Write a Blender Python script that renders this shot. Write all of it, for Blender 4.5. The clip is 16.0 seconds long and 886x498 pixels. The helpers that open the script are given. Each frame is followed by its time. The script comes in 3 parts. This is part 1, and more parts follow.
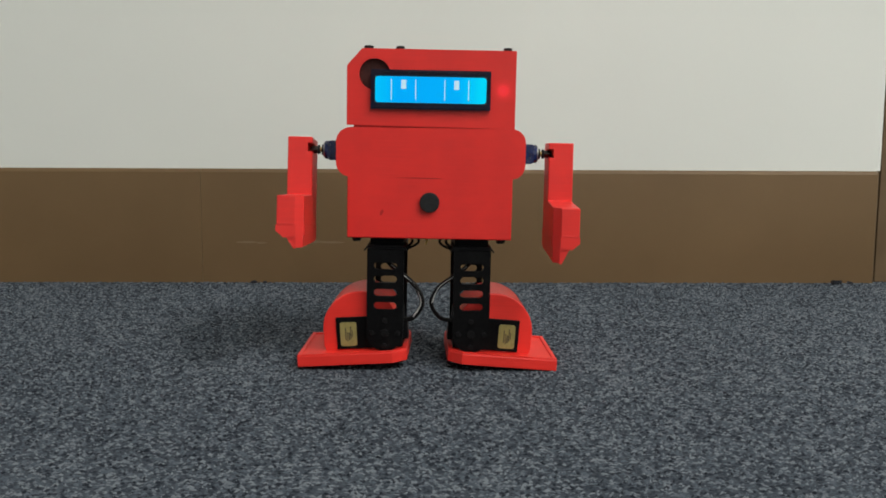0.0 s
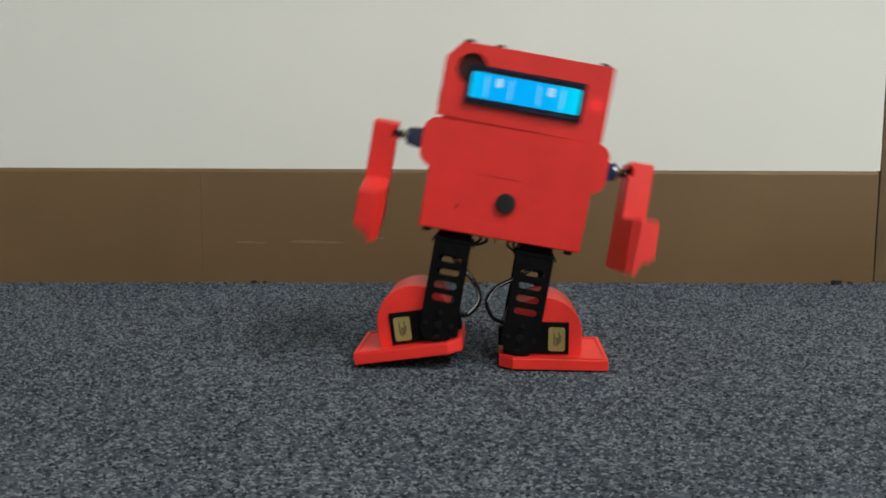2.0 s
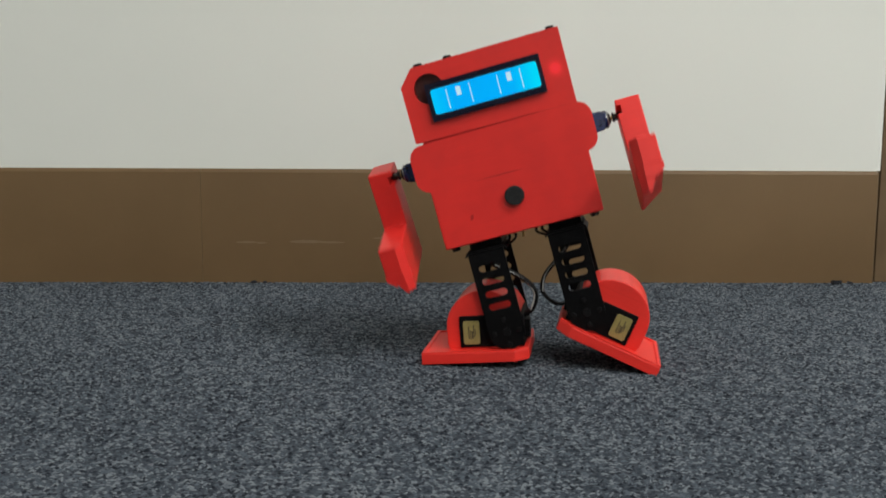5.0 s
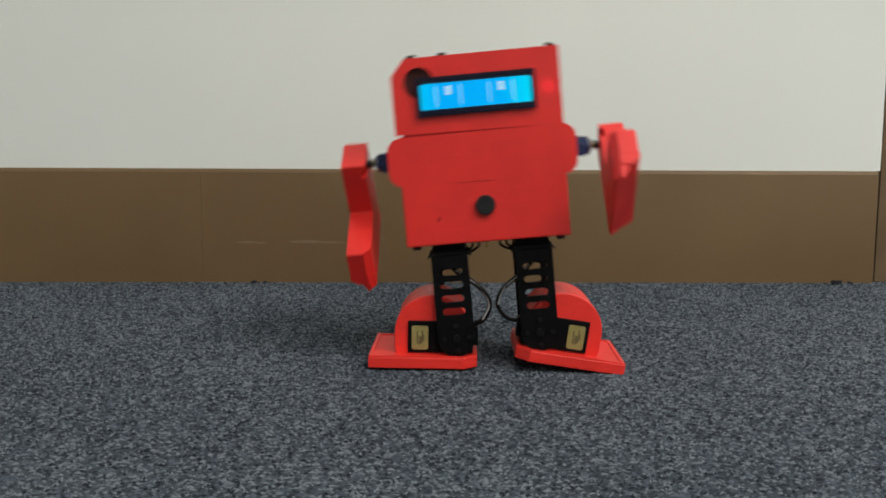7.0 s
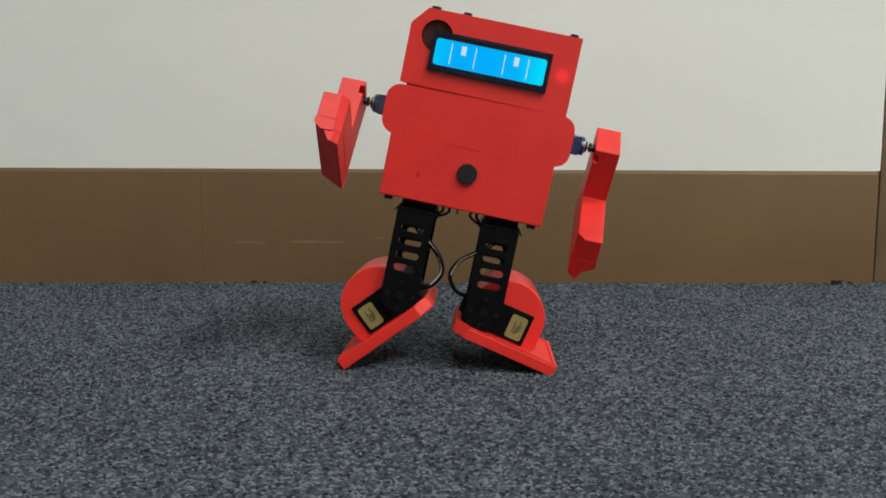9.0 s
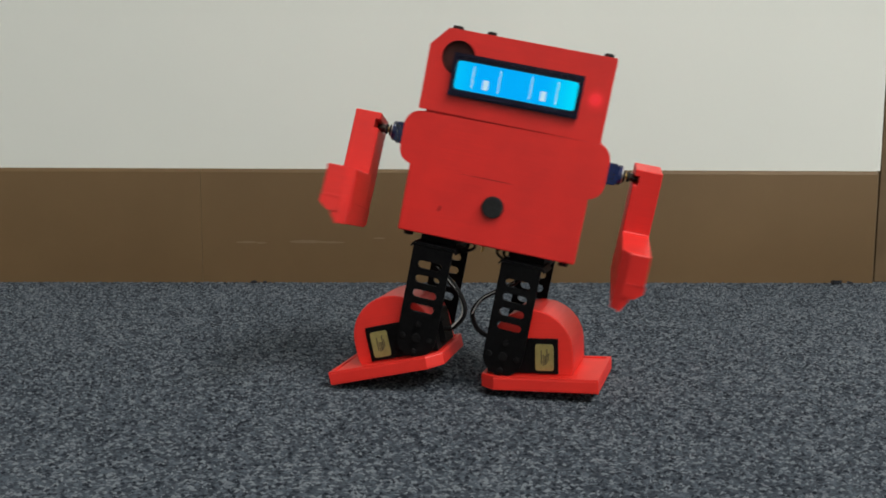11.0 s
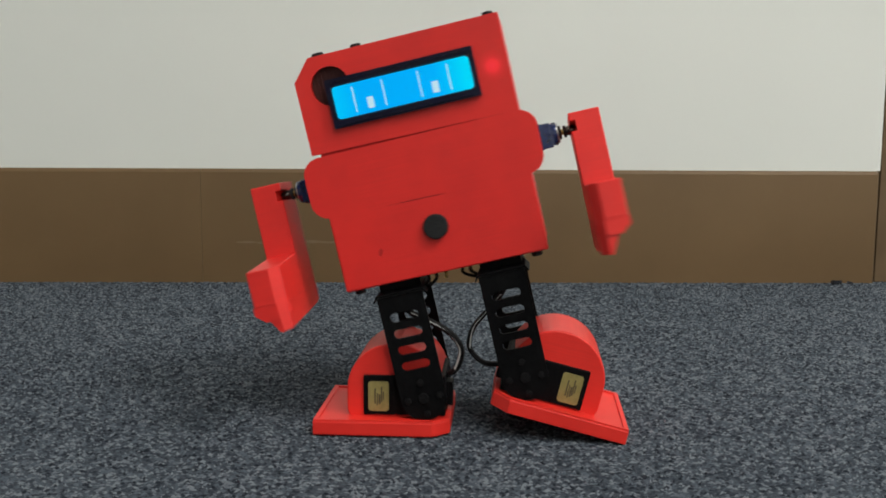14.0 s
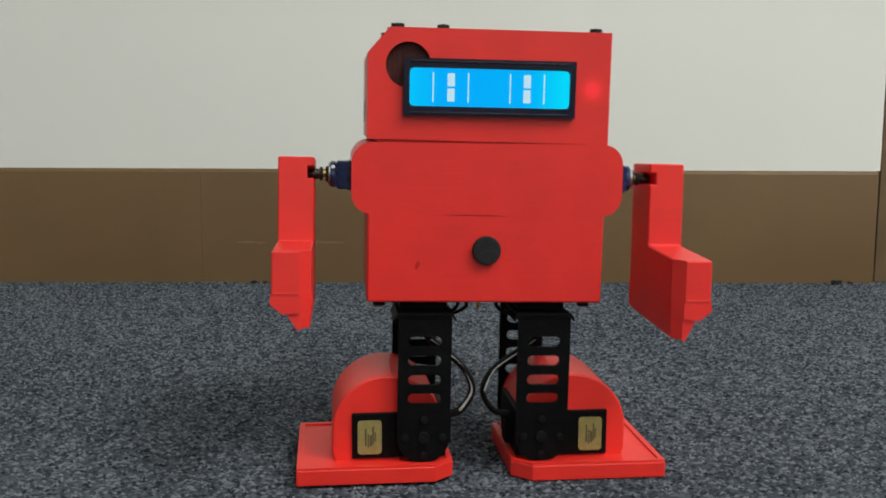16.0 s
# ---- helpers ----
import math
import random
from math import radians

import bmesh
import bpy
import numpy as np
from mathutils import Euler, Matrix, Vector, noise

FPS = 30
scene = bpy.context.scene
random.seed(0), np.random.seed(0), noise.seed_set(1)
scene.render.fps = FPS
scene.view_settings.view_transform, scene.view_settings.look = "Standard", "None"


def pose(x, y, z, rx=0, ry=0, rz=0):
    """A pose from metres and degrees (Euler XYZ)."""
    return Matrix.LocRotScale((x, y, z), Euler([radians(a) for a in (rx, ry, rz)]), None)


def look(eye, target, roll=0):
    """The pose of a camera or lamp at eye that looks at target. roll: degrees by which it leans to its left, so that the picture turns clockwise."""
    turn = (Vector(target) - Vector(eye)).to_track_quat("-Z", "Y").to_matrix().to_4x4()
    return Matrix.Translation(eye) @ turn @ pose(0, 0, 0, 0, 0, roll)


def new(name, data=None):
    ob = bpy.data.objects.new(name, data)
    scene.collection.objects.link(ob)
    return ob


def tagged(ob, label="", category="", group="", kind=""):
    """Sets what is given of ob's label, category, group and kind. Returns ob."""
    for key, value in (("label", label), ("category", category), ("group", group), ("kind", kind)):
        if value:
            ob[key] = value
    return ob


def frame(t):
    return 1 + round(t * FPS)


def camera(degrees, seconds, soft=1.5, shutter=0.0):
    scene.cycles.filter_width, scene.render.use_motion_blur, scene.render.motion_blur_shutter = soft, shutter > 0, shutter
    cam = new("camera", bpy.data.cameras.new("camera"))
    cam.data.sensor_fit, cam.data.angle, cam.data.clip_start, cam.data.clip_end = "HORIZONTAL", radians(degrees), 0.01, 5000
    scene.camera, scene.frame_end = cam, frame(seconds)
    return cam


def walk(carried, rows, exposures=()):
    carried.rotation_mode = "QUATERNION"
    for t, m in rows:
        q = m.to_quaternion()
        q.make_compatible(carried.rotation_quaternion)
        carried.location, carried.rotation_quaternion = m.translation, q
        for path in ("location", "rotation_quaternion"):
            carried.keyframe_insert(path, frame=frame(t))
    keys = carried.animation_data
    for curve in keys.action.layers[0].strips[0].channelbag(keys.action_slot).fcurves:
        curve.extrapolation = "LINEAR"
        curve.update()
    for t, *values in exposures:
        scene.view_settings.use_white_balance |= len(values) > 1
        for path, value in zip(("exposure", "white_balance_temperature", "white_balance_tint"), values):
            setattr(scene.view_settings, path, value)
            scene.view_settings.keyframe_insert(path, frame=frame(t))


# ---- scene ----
# the camera stands still on the floor, looking slightly down
EYE = (0.0, 0.0, 0.1558)
TILT = 0.132
cam = camera(47.08, 16.0, soft=1.7, shutter=0.5)
AIM = look(EYE, (0.0, math.cos(TILT), EYE[2] - math.sin(TILT)), 0.34)
walk(cam, [(0.0, AIM), (16.0, AIM)], exposures=((0.0, 0.0), (16.0, 0.0)))

MM = 0.001

# ---- world and light ----
world = bpy.data.worlds.new("world")
scene.world = world
world.use_nodes = True
world.node_tree.nodes["Background"].inputs["Color"].default_value = (0.6, 0.62, 0.62, 1)
world.node_tree.nodes["Background"].inputs["Strength"].default_value = 0.05

LAMPS = ((0.1, -0.75, 16.0), (1.7, -0.75, 66.0), (1.0, -2.3, 43.0))
LAMP_Z = 2.58
for lx, ly, watt in LAMPS:
    lamp = bpy.data.lights.new("ceiling_panel_light", "AREA")
    lamp.shape, lamp.size, lamp.size_y, lamp.energy = "RECTANGLE", 0.58, 1.15, watt
    lamp.color = (1.0, 0.985, 0.94)
    new("ceiling_panel_light", lamp).matrix_world = pose(lx, ly, LAMP_Z - 0.03)


# ---- materials ----
def material(name, base, rough=0.5, metal=0.0, spec=0.5):
    m = bpy.data.materials.new(name)
    m.use_nodes = True
    b = m.node_tree.nodes["Principled BSDF"]
    b.inputs["Base Color"].default_value = (*base, 1)
    b.inputs["Roughness"].default_value = rough
    b.inputs["Metallic"].default_value = metal
    b.inputs["Specular IOR Level"].default_value = spec
    return m, m.node_tree, b


def node(tree, kind, **values):
    n = tree.nodes.new(kind)
    for key, value in values.items():
        n.inputs[key.replace("_", " ")].default_value = value
    return n


def ramp(tree, source, stops):
    n = tree.nodes.new("ShaderNodeValToRGB")
    while len(n.color_ramp.elements) < len(stops):
        n.color_ramp.elements.new(0.5)
    for e, (at, colour) in zip(n.color_ramp.elements, stops):
        e.position, e.color = at, (*colour, 1)
    tree.links.new(source, n.inputs["Fac"])
    return n


def coords(tree, scale):
    c = tree.nodes.new("ShaderNodeTexCoord")
    mp = tree.nodes.new("ShaderNodeMapping")
    mp.inputs["Scale"].default_value = scale
    tree.links.new(c.outputs["Object"], mp.inputs["Vector"])
    return mp.outputs["Vector"]


def noise_tex(tree, vector, scale, detail=3.0, rough=0.55):
    n = node(tree, "ShaderNodeTexNoise", Scale=scale, Detail=detail, Roughness=rough)
    tree.links.new(vector, n.inputs["Vector"])
    return n


def bump(tree, shader, height, strength, distance):
    n = node(tree, "ShaderNodeBump", Strength=strength, Distance=distance)
    tree.links.new(height, n.inputs["Height"])
    tree.links.new(n.outputs["Normal"], shader.inputs["Normal"])


def red_plastic(name, light, dark, rough):
    """printed plastic: fine layer lines, slight mottling"""
    m, tree, b = material(name, light, rough)
    v = coords(tree, (1, 1, 1))
    mottle = noise_tex(tree, v, 38.0, 4.0)
    c = ramp(tree, mottle.outputs["Fac"], ((0.35, dark), (0.65, light)))
    layer = noise_tex(tree, coords(tree, (25, 25, 2300)), 1.0, 2.0)
    mix = tree.nodes.new("ShaderNodeMix")
    mix.data_type, mix.blend_type = "RGBA", "MULTIPLY"
    mix.inputs["Factor"].default_value = 0.17
    tree.links.new(c.outputs["Color"], mix.inputs[6])
    tree.links.new(layer.outputs["Fac"], mix.inputs[7])
    tree.links.new(mix.outputs[2], b.inputs["Base Color"])
    bump(tree, b, layer.outputs["Fac"], 0.25, 0.0002)
    return m


RED = red_plastic("printed_red_plastic", (0.82, 0.026, 0.020), (0.73, 0.023, 0.019), 0.42)
FOOT_RED = red_plastic("printed_bright_red_plastic", (0.86, 0.03, 0.02), (0.78, 0.026, 0.018), 0.42)


def speckled(name, base, other, scale, rough, metal=0.0, strength=0.1, spec=0.3):
    m, tree, b = material(name, base, rough, metal, spec)
    n = noise_tex(tree, coords(tree, (1, 1, 1)), scale, 4.0)
    c = ramp(tree, n.outputs["Fac"], ((0.35, base), (0.7, other)))
    tree.links.new(c.outputs["Color"], b.inputs["Base Color"])
    bump(tree, b, n.outputs["Fac"], strength, 0.0003)
    return m


BLACK = speckled("black_painted_aluminium", (0.0025, 0.0025, 0.003), (0.0055, 0.0055, 0.006), 500, 0.5, spec=0.08)
SERVO = speckled("black_servo_case", (0.0025, 0.0025, 0.003), (0.0055, 0.0055, 0.006), 700, 0.5, spec=0.08)
RUBBER = speckled("black_button_plastic", (0.016, 0.017, 0.018), (0.03, 0.031, 0.032), 900, 0.65, spec=0.08)
# black frame; the screen's blue reflection is mixed into its colour
BEZEL = speckled("black_bezel_with_blue_glow", (0.002, 0.002, 0.012), (0.004, 0.005, 0.026), 600, 0.28, spec=0.3)
# dark red: the shade inside the head's openings, put into the colour
RECESS_SHADE = speckled("painted_recess_shade", (0.045, 0.012, 0.010), (0.08, 0.02, 0.016), 300, 0.7)
GOLD = speckled("gold_foil_label", (0.30, 0.26, 0.095), (0.40, 0.34, 0.13), 350, 0.33, 0.35)
# darker red: the shadow line between the body halves, put into colour
SEAM_SHADE = speckled("painted_seam_shade", (0.22, 0.010, 0.009), (0.30, 0.012, 0.011), 900, 0.6)
# darker red for the torso smudge and the plate under the head
DULL_RED = speckled("dull_red_plastic", (0.36, 0.016, 0.014), (0.55, 0.018, 0.016), 900, 0.5)
SCUFF = speckled("pale_scuff", (0.19, 0.135, 0.085), (0.16, 0.105, 0.06), 500, 0.6)
INK = material("label_ink", (0.09, 0.07, 0.03), 0.6)[0]
BRASS = speckled("brass", (0.45, 0.30, 0.10), (0.25, 0.17, 0.06), 900, 0.3, 0.9)
STEEL = speckled("steel", (0.4, 0.4, 0.4), (0.25, 0.25, 0.25), 900, 0.35, 0.9)
DARK_METAL = speckled("blackened_steel", (0.05, 0.045, 0.04), (0.10, 0.09, 0.08), 700, 0.22, 0.9, spec=0.5)
BLUE = speckled("dark_blue_servo_plastic", (0.003, 0.009, 0.05), (0.010, 0.026, 0.12), 330, 0.1, spec=0.9)
WIRE = speckled("black_wire", (0.006, 0.006, 0.007), (0.012, 0.012, 0.012), 800, 0.5, spec=0.08)
WHITE_WIRE = speckled("white_wire", (0.55, 0.55, 0.54), (0.42, 0.42, 0.42), 800, 0.5)


def glowing(name, colour, strength):
    m, tree, b = material(name, (0.01, 0.02, 0.03), 0.25)
    b.inputs["Emission Color"].default_value = (*colour, 1)
    b.inputs["Emission Strength"].default_value = strength
    return m


def backlight():
    """the lit panel: brighter blue towards its two ends"""
    m, tree, b = material("blue_backlight", (0.0, 0.01, 0.03), 0.35, 0, 0.05)
    c = tree.nodes.new("ShaderNodeTexCoord")
    s = tree.nodes.new("ShaderNodeSeparateXYZ")
    tree.links.new(c.outputs["Generated"], s.inputs["Vector"])
    k = ramp(tree, s.outputs["X"], ((0.0, (0.0, 0.58, 1.0)), (0.2, (0.0, 0.43, 1.0)), (0.75, (0.0, 0.46, 1.0)), (0.96, (0.0, 0.72, 1.0))))
    tree.links.new(k.outputs["Color"], b.inputs["Emission Color"])
    b.inputs["Emission Strength"].default_value = 0.92
    return m


BACKLIGHT = backlight()
PIXEL = glowing("lit_pixels", (0.60, 0.87, 1.0), 0.8)


def led_glow():
    """red plastic lit from behind, fading outward"""
    m, tree, b = material("red_plastic_lit_from_behind", (0.74, 0.022, 0.018), 0.42)
    c = tree.nodes.new("ShaderNodeTexCoord")
    mp = tree.nodes.new("ShaderNodeMapping")
    mp.inputs["Location"].default_value = (-1, 0, -1)
    mp.inputs["Scale"].default_value = (2, 0, 2)
    g = tree.nodes.new("ShaderNodeTexGradient")
    g.gradient_type = "QUADRATIC_SPHERE"
    tree.links.new(c.outputs["Generated"], mp.inputs["Vector"])
    tree.links.new(mp.outputs["Vector"], g.inputs["Vector"])
    k = tree.nodes.new("ShaderNodeMath")
    k.operation = "MULTIPLY"
    k.inputs[1].default_value = 0.62
    tree.links.new(g.outputs["Fac"], k.inputs[0])
    b.inputs["Emission Color"].default_value = (1.0, 0.02, 0.05, 1)
    tree.links.new(k.outputs["Value"], b.inputs["Emission Strength"])
    return m


LED = led_glow()


def wall_paint():
    m, tree, b = material("white_wall_paint", (0.76, 0.77, 0.73), 0.6)
    v = coords(tree, (1, 1, 1))
    big = noise_tex(tree, v, 2.2, 3.0)
    c = ramp(tree, big.outputs["Fac"], ((0.3, (0.735, 0.75, 0.71)), (0.7, (0.775, 0.785, 0.745))))
    tree.links.new(c.outputs["Color"], b.inputs["Base Color"])
    fine = noise_tex(tree, v, 420.0, 3.0)
    bump(tree, b, fine.outputs["Fac"], 0.08, 0.0004)
    return m


def vinyl():
    m, tree, b = material("brown_vinyl_skirting", (0.14, 0.085, 0.042), 0.5, 0, 0.25)
    v = coords(tree, (1, 1, 1))
    n = noise_tex(tree, v, 6.0, 5.0)
    c = ramp(tree, n.outputs["Fac"], ((0.3, (0.128, 0.079, 0.037)), (0.7, (0.154, 0.096, 0.046))))
    tree.links.new(c.outputs["Color"], b.inputs["Base Color"])
    fine = noise_tex(tree, coords(tree, (60, 60, 300)), 1.0, 3.0)
    bump(tree, b, fine.outputs["Fac"], 0.12, 0.0003)
    return m


def carpet_material():
    """blue-grey loop pile: the backing, and tufts that differ one from another"""
    m, tree, b = material("blue_grey_carpet", (0.05, 0.062, 0.075), 0.95, 0, 0.15)
    geo = tree.nodes.new("ShaderNodeNewGeometry")
    tone = noise_tex(tree, coords(tree, (1, 1, 1)), 9.0, 4.0)
    fleck = noise_tex(tree, coords(tree, (420, 620, 420)), 1.0, 2.0, 0.6)
    mean = tree.nodes.new("ShaderNodeMath")
    mean.operation = "MULTIPLY_ADD"
    mean.inputs[1].default_value = 0.25
    tree.links.new(tone.outputs["Fac"], mean.inputs[0])
    tree.links.new(geo.outputs["Random Per Island"], mean.inputs[2])
    more = tree.nodes.new("ShaderNodeMath")
    more.operation = "MULTIPLY_ADD"
    more.inputs[1].default_value = 0.5
    tree.links.new(fleck.outputs["Fac"], more.inputs[0])
    tree.links.new(mean.outputs["Value"], more.inputs[2])
    c = ramp(tree, more.outputs["Value"], ((0.35, (0.011, 0.014, 0.020)), (0.75, (0.038, 0.047, 0.060)), (1.0, (0.076, 0.091, 0.110)), (1.0, (0.152, 0.17, 0.19))))
    scale = node(tree, "ShaderNodeMath")
    scale.operation = "MULTIPLY"
    scale.inputs[1].default_value = 0.72
    tree.links.new(more.outputs["Value"], scale.inputs[0])
    tree.links.new(scale.outputs["Value"], c.inputs["Fac"])
    for e, at in zip(c.color_ramp.elements, (0.28, 0.50, 0.72, 0.95)):
        e.position = at
    tree.links.new(c.outputs["Color"], b.inputs["Base Color"])
    bump(tree, b, fleck.outputs["Fac"], 0.5, 0.0008)
    return m


WALL = wall_paint()
SKIRT = vinyl()
CARPET = carpet_material()
DOOR_PAINT = speckled("brown_door_frame_paint", (0.12, 0.078, 0.042), (0.15, 0.10, 0.055), 30, 0.45)
CEILING = material("ceiling_white", (0.75, 0.75, 0.73), 0.8)[0]
DUST = speckled("dark_fluff", (0.015, 0.017, 0.022), (0.03, 0.033, 0.04), 900, 0.9)


# ---- mesh helpers (millimetres in, metres out) ----
def finish(bm, name, mats, parent=None, label="", smooth=False):
    bmesh.ops.recalc_face_normals(bm, faces=bm.faces)
    bmesh.ops.scale(bm, vec=(MM, MM, MM), verts=bm.verts)
    me = bpy.data.meshes.new(name)
    bm.to_mesh(me)
    bm.free()
    for m in mats if isinstance(mats, (list, tuple)) else (mats,):
        me.materials.append(m)
    if smooth:
        me.shade_smooth()
        me.set_sharp_from_angle(angle=radians(35))
    ob = new(name, me)
    ob.parent = parent
    if label:
        tagged(ob, label)
    return ob


def part(name, bm, mats, parent, label=""):
    return finish(bm, name, mats, parent, label)


def loop_points(bm, pts, place):
    vs = [bm.verts.new(place(*p)) for p in pts]
    return [bm.edges.new((a, b)) for a, b in zip(vs, vs[1:] + vs[:1])]


def sheet(bm, outer, holes, place, shift):
    """a plate with holes: outline in a plane, pushed by shift"""
    edges = loop_points(bm, outer, place)
    for h in holes:
        edges += loop_points(bm, h, place)
    faces = [f for f in bmesh.ops.triangle_fill(bm, use_beauty=True, use_dissolve=False, edges=edges)["geom"] if isinstance(f, bmesh.types.BMFace)]
    out = bmesh.ops.extrude_face_region(bm, geom=faces)
    bmesh.ops.translate(bm, vec=shift, verts=[v for v in out["geom"] if isinstance(v, bmesh.types.BMVert)])


def prism(bm, pts, place, shift, bevel=0.0, segments=2):
    vs = [bm.verts.new(place(*p)) for p in pts]
    f = bm.faces.new(vs)
    out = bmesh.ops.extrude_face_region(bm, geom=[f])
    top = [v for v in out["geom"] if isinstance(v, bmesh.types.BMVert)]
    bmesh.ops.translate(bm, vec=shift, verts=top)
    if bevel:
        keep = set(vs) | set(top)
        sharp = []
        bm.normal_update()
        for e in bm.edges:
            if e.verts[0] in keep and e.verts[1] in keep and len(e.link_faces) == 2 and e.calc_face_angle(0) > radians(25):
                sharp.append(e)
        bmesh.ops.bevel(bm, geom=sharp, offset=bevel, segments=segments, affect="EDGES", profile=0.5, clamp_overlap=True)


def box(bm, x0, x1, y0, y1, z0, z1, bevel=0.0):
    prism(bm, [(x0, z0), (x1, z0), (x1, z1), (x0, z1)], lambda x, z: (x, y0, z), (0, y1 - y0, 0), bevel)


def ring(cx, cz, rx, rz, n, a0=0.0, a1=360.0):
    full = abs(a1 - a0) >= 359.9
    steps = n if full else n - 1
    return [(cx + rx * math.cos(radians(a0 + (a1 - a0) * i / steps)), cz + rz * math.sin(radians(a0 + (a1 - a0) * i / steps))) for i in range(n)]


def facing(y):
    return lambda x, z: (x, y, z)


def disc(bm, cx, cz, r, y0, y1, n=28, bevel=0.4):
    prism(bm, ring(cx, cz, r, r, n), facing(y0), (0, y1 - y0, 0), bevel)


def upright(bm, cx, cy, r, z0, z1, n=6, bevel=0.3, turn=0.0):
    prism(bm, ring(cx, cy, r, r, n, turn, turn + 360), lambda x, y: (x, y, z0), (0, 0, z1 - z0), bevel)


def axle(bm, x0, x1, cy, cz, r, n=16, bevel=0.2):
    prism(bm, ring(cy, cz, r, r, n), lambda y, z: (x0, y, z), (x1 - x0, 0, 0), bevel)


def tube(bm, points, radius, flat=1.0, sides=8):
    """a round or flattened cord through the points, smoothed"""
    p = [Vector(q) for q in points]
    line = []
    for i in range(len(p) - 1):
        a, b, c, d = p[max(i - 1, 0)], p[i], p[i + 1], p[min(i + 2, len(p) - 1)]
        for k in range(6):
            u = k / 6
            line.append(0.5 * (2 * b + (c - a) * u + (2 * a - 5 * b + 4 * c - d) * u * u + (3 * b - a - 3 * c + d) * u ** 3))
    line.append(p[-1])
    rings = []
    for i, q in enumerate(line):
        way = (line[min(i + 1, len(line) - 1)] - line[max(i - 1, 0)]).normalized()
        side = Vector((0, 1, 0))
        side = (side - way * side.dot(way)).normalized()
        up = way.cross(side)
        rings.append([bm.verts.new(q + side * math.cos(2 * math.pi * k / sides) * radius * flat + up * math.sin(2 * math.pi * k / sides) * radius) for k in range(sides)])
    for a, b in zip(rings, rings[1:]):
        for k in range(sides):
            bm.faces.new((a[k], a[(k + 1) % sides], b[(k + 1) % sides], b[k]))
    bm.faces.new(rings[0])
    bm.faces.new(rings[-1][::-1])


# ---- the room ----
WALL_TURN = radians(1.65)           # the wall runs slightly away to one side
WALL_AT = (0.0, 951.0, 0.0)


def on_wall(ob):
    ob.matrix_world = Matrix.Translation(Vector(WALL_AT) * MM) @ Matrix.Rotation(WALL_TURN, 4, "Z")
    return ob


def room():
    bm = bmesh.new()
    box(bm, -2600, 2600, -3600, 1600, -60, -2.4)
    tagged(finish(bm, "floor", CARPET), "blue-grey flecked loop pile office carpet", "carpet", kind="structure")
    bm = bmesh.new()
    box(bm, -2500, 410.0, 0, 120, 0, 2600)
    on_wall(tagged(finish(bm, "wall_north", WALL), "plain white painted wall above brown skirting", "wall", kind="structure"))
    bm = bmesh.new()
    box(bm, 410.0, 2500, 60, 120, 0, 2600)
    on_wall(tagged(finish(bm, "wall_recess", WALL), "wall set back behind the brown frame", "wall", kind="structure"))
    for name, x0, x1, y0, y1 in (("wall_south", -2600, 2600, -3700, -3600), ("wall_west", -2600, -2500, -3600, 1200), ("wall_east", 2500, 2600, -3600, 1200)):
        bm = bmesh.new()
        box(bm, x0, x1, y0, y1, 0, 2600)
        tagged(finish(bm, name, WALL), "plain white painted wall", "wall", kind="structure")
    bm = bmesh.new()
    box(bm, -2600, 2600, -3700, 1600, 2600, 2680)
    tagged(finish(bm, "ceiling", CEILING), "plain white ceiling", "ceiling", kind="structure")
    # skirting: two lengths that meet in a fine joint
    for name, x0, x1 in (("baseboard_1", -2490, -225.3), ("baseboard_2", -225.05, 410.3)):
        bm = bmesh.new()
        prism(bm, [(0, -2.5), (-3.0, -2.5), (-2.8, 12), (-2.6, 101.2), (-0.7, 104.3), (0, 104.5)], lambda y, z: (x0, y, z), (x1 - x0, 0, 0), 0.15, 1)
        board = on_wall(tagged(finish(bm, name, SKIRT, smooth=True), "brown vinyl skirting board along the wall", "skirting", kind="structure"))
    for x, w, z, h in ((-184, 10, 36, 1.0), (-170, 5, 35.4, 0.8), (-128, 16, 36.6, 1.4), (-104, 12, 36.0, 0.9), (-60, 6, 40, 0.7)):
        bm = bmesh.new()
        prism(bm, ring(x, z, w, h, 14), facing(-2.78), (0, 0.3, 0))
        part("scuff", bm, SCUFF, board, "faint pale scuff mark")
    bm = bmesh.new()
    prism(bm, ring(289, 86, 0.9, 0.9, 8), facing(-2.62), (0, 0.3, 0))
    part("nick", bm, DUST, board, "tiny dark nick")
    # brown frame at the end of the wall
    bm = bmesh.new()
    box(bm, 416.4, 475, 6, 58, -2.5, 2100, 0.8)
    prism(bm, [(410.4, -2.2), (411.6, -1.6), (412.2, 0.2), (412.5, 3), (412.5, 50), (410.4, 50)], lambda x, y: (x, y, -2.5), (0, 0, 106.7))
    on_wall(tagged(finish(bm, "door_frame", DOOR_PAINT), "brown painted frame upright beside the white wall", "frame", kind="structure"))
    bm = bmesh.new()
    prism(bm, [(410.1, 40), (410.1, 0.1)] + ring(410.4, 6.0, 4.6, 5.9, 9, 270, 360) + [(415.0, 40)], lambda x, y: (x, y, 104.8), (0, 0, 1995))
    on_wall(tagged(finish(bm, "corner_trim", WALL, smooth=True), "white painted rounded corner bead", "trim", kind="structure"))
    for lx, ly, watt in LAMPS:
        bm = bmesh.new()
        box(bm, lx / MM - 320, lx / MM + 320, ly / MM - 610, ly / MM + 610, LAMP_Z / MM, 2600, 3.0)
        tagged(finish(bm, "ceiling_light", CEILING), "flat white ceiling light panel", "lamp", "ceiling lights")


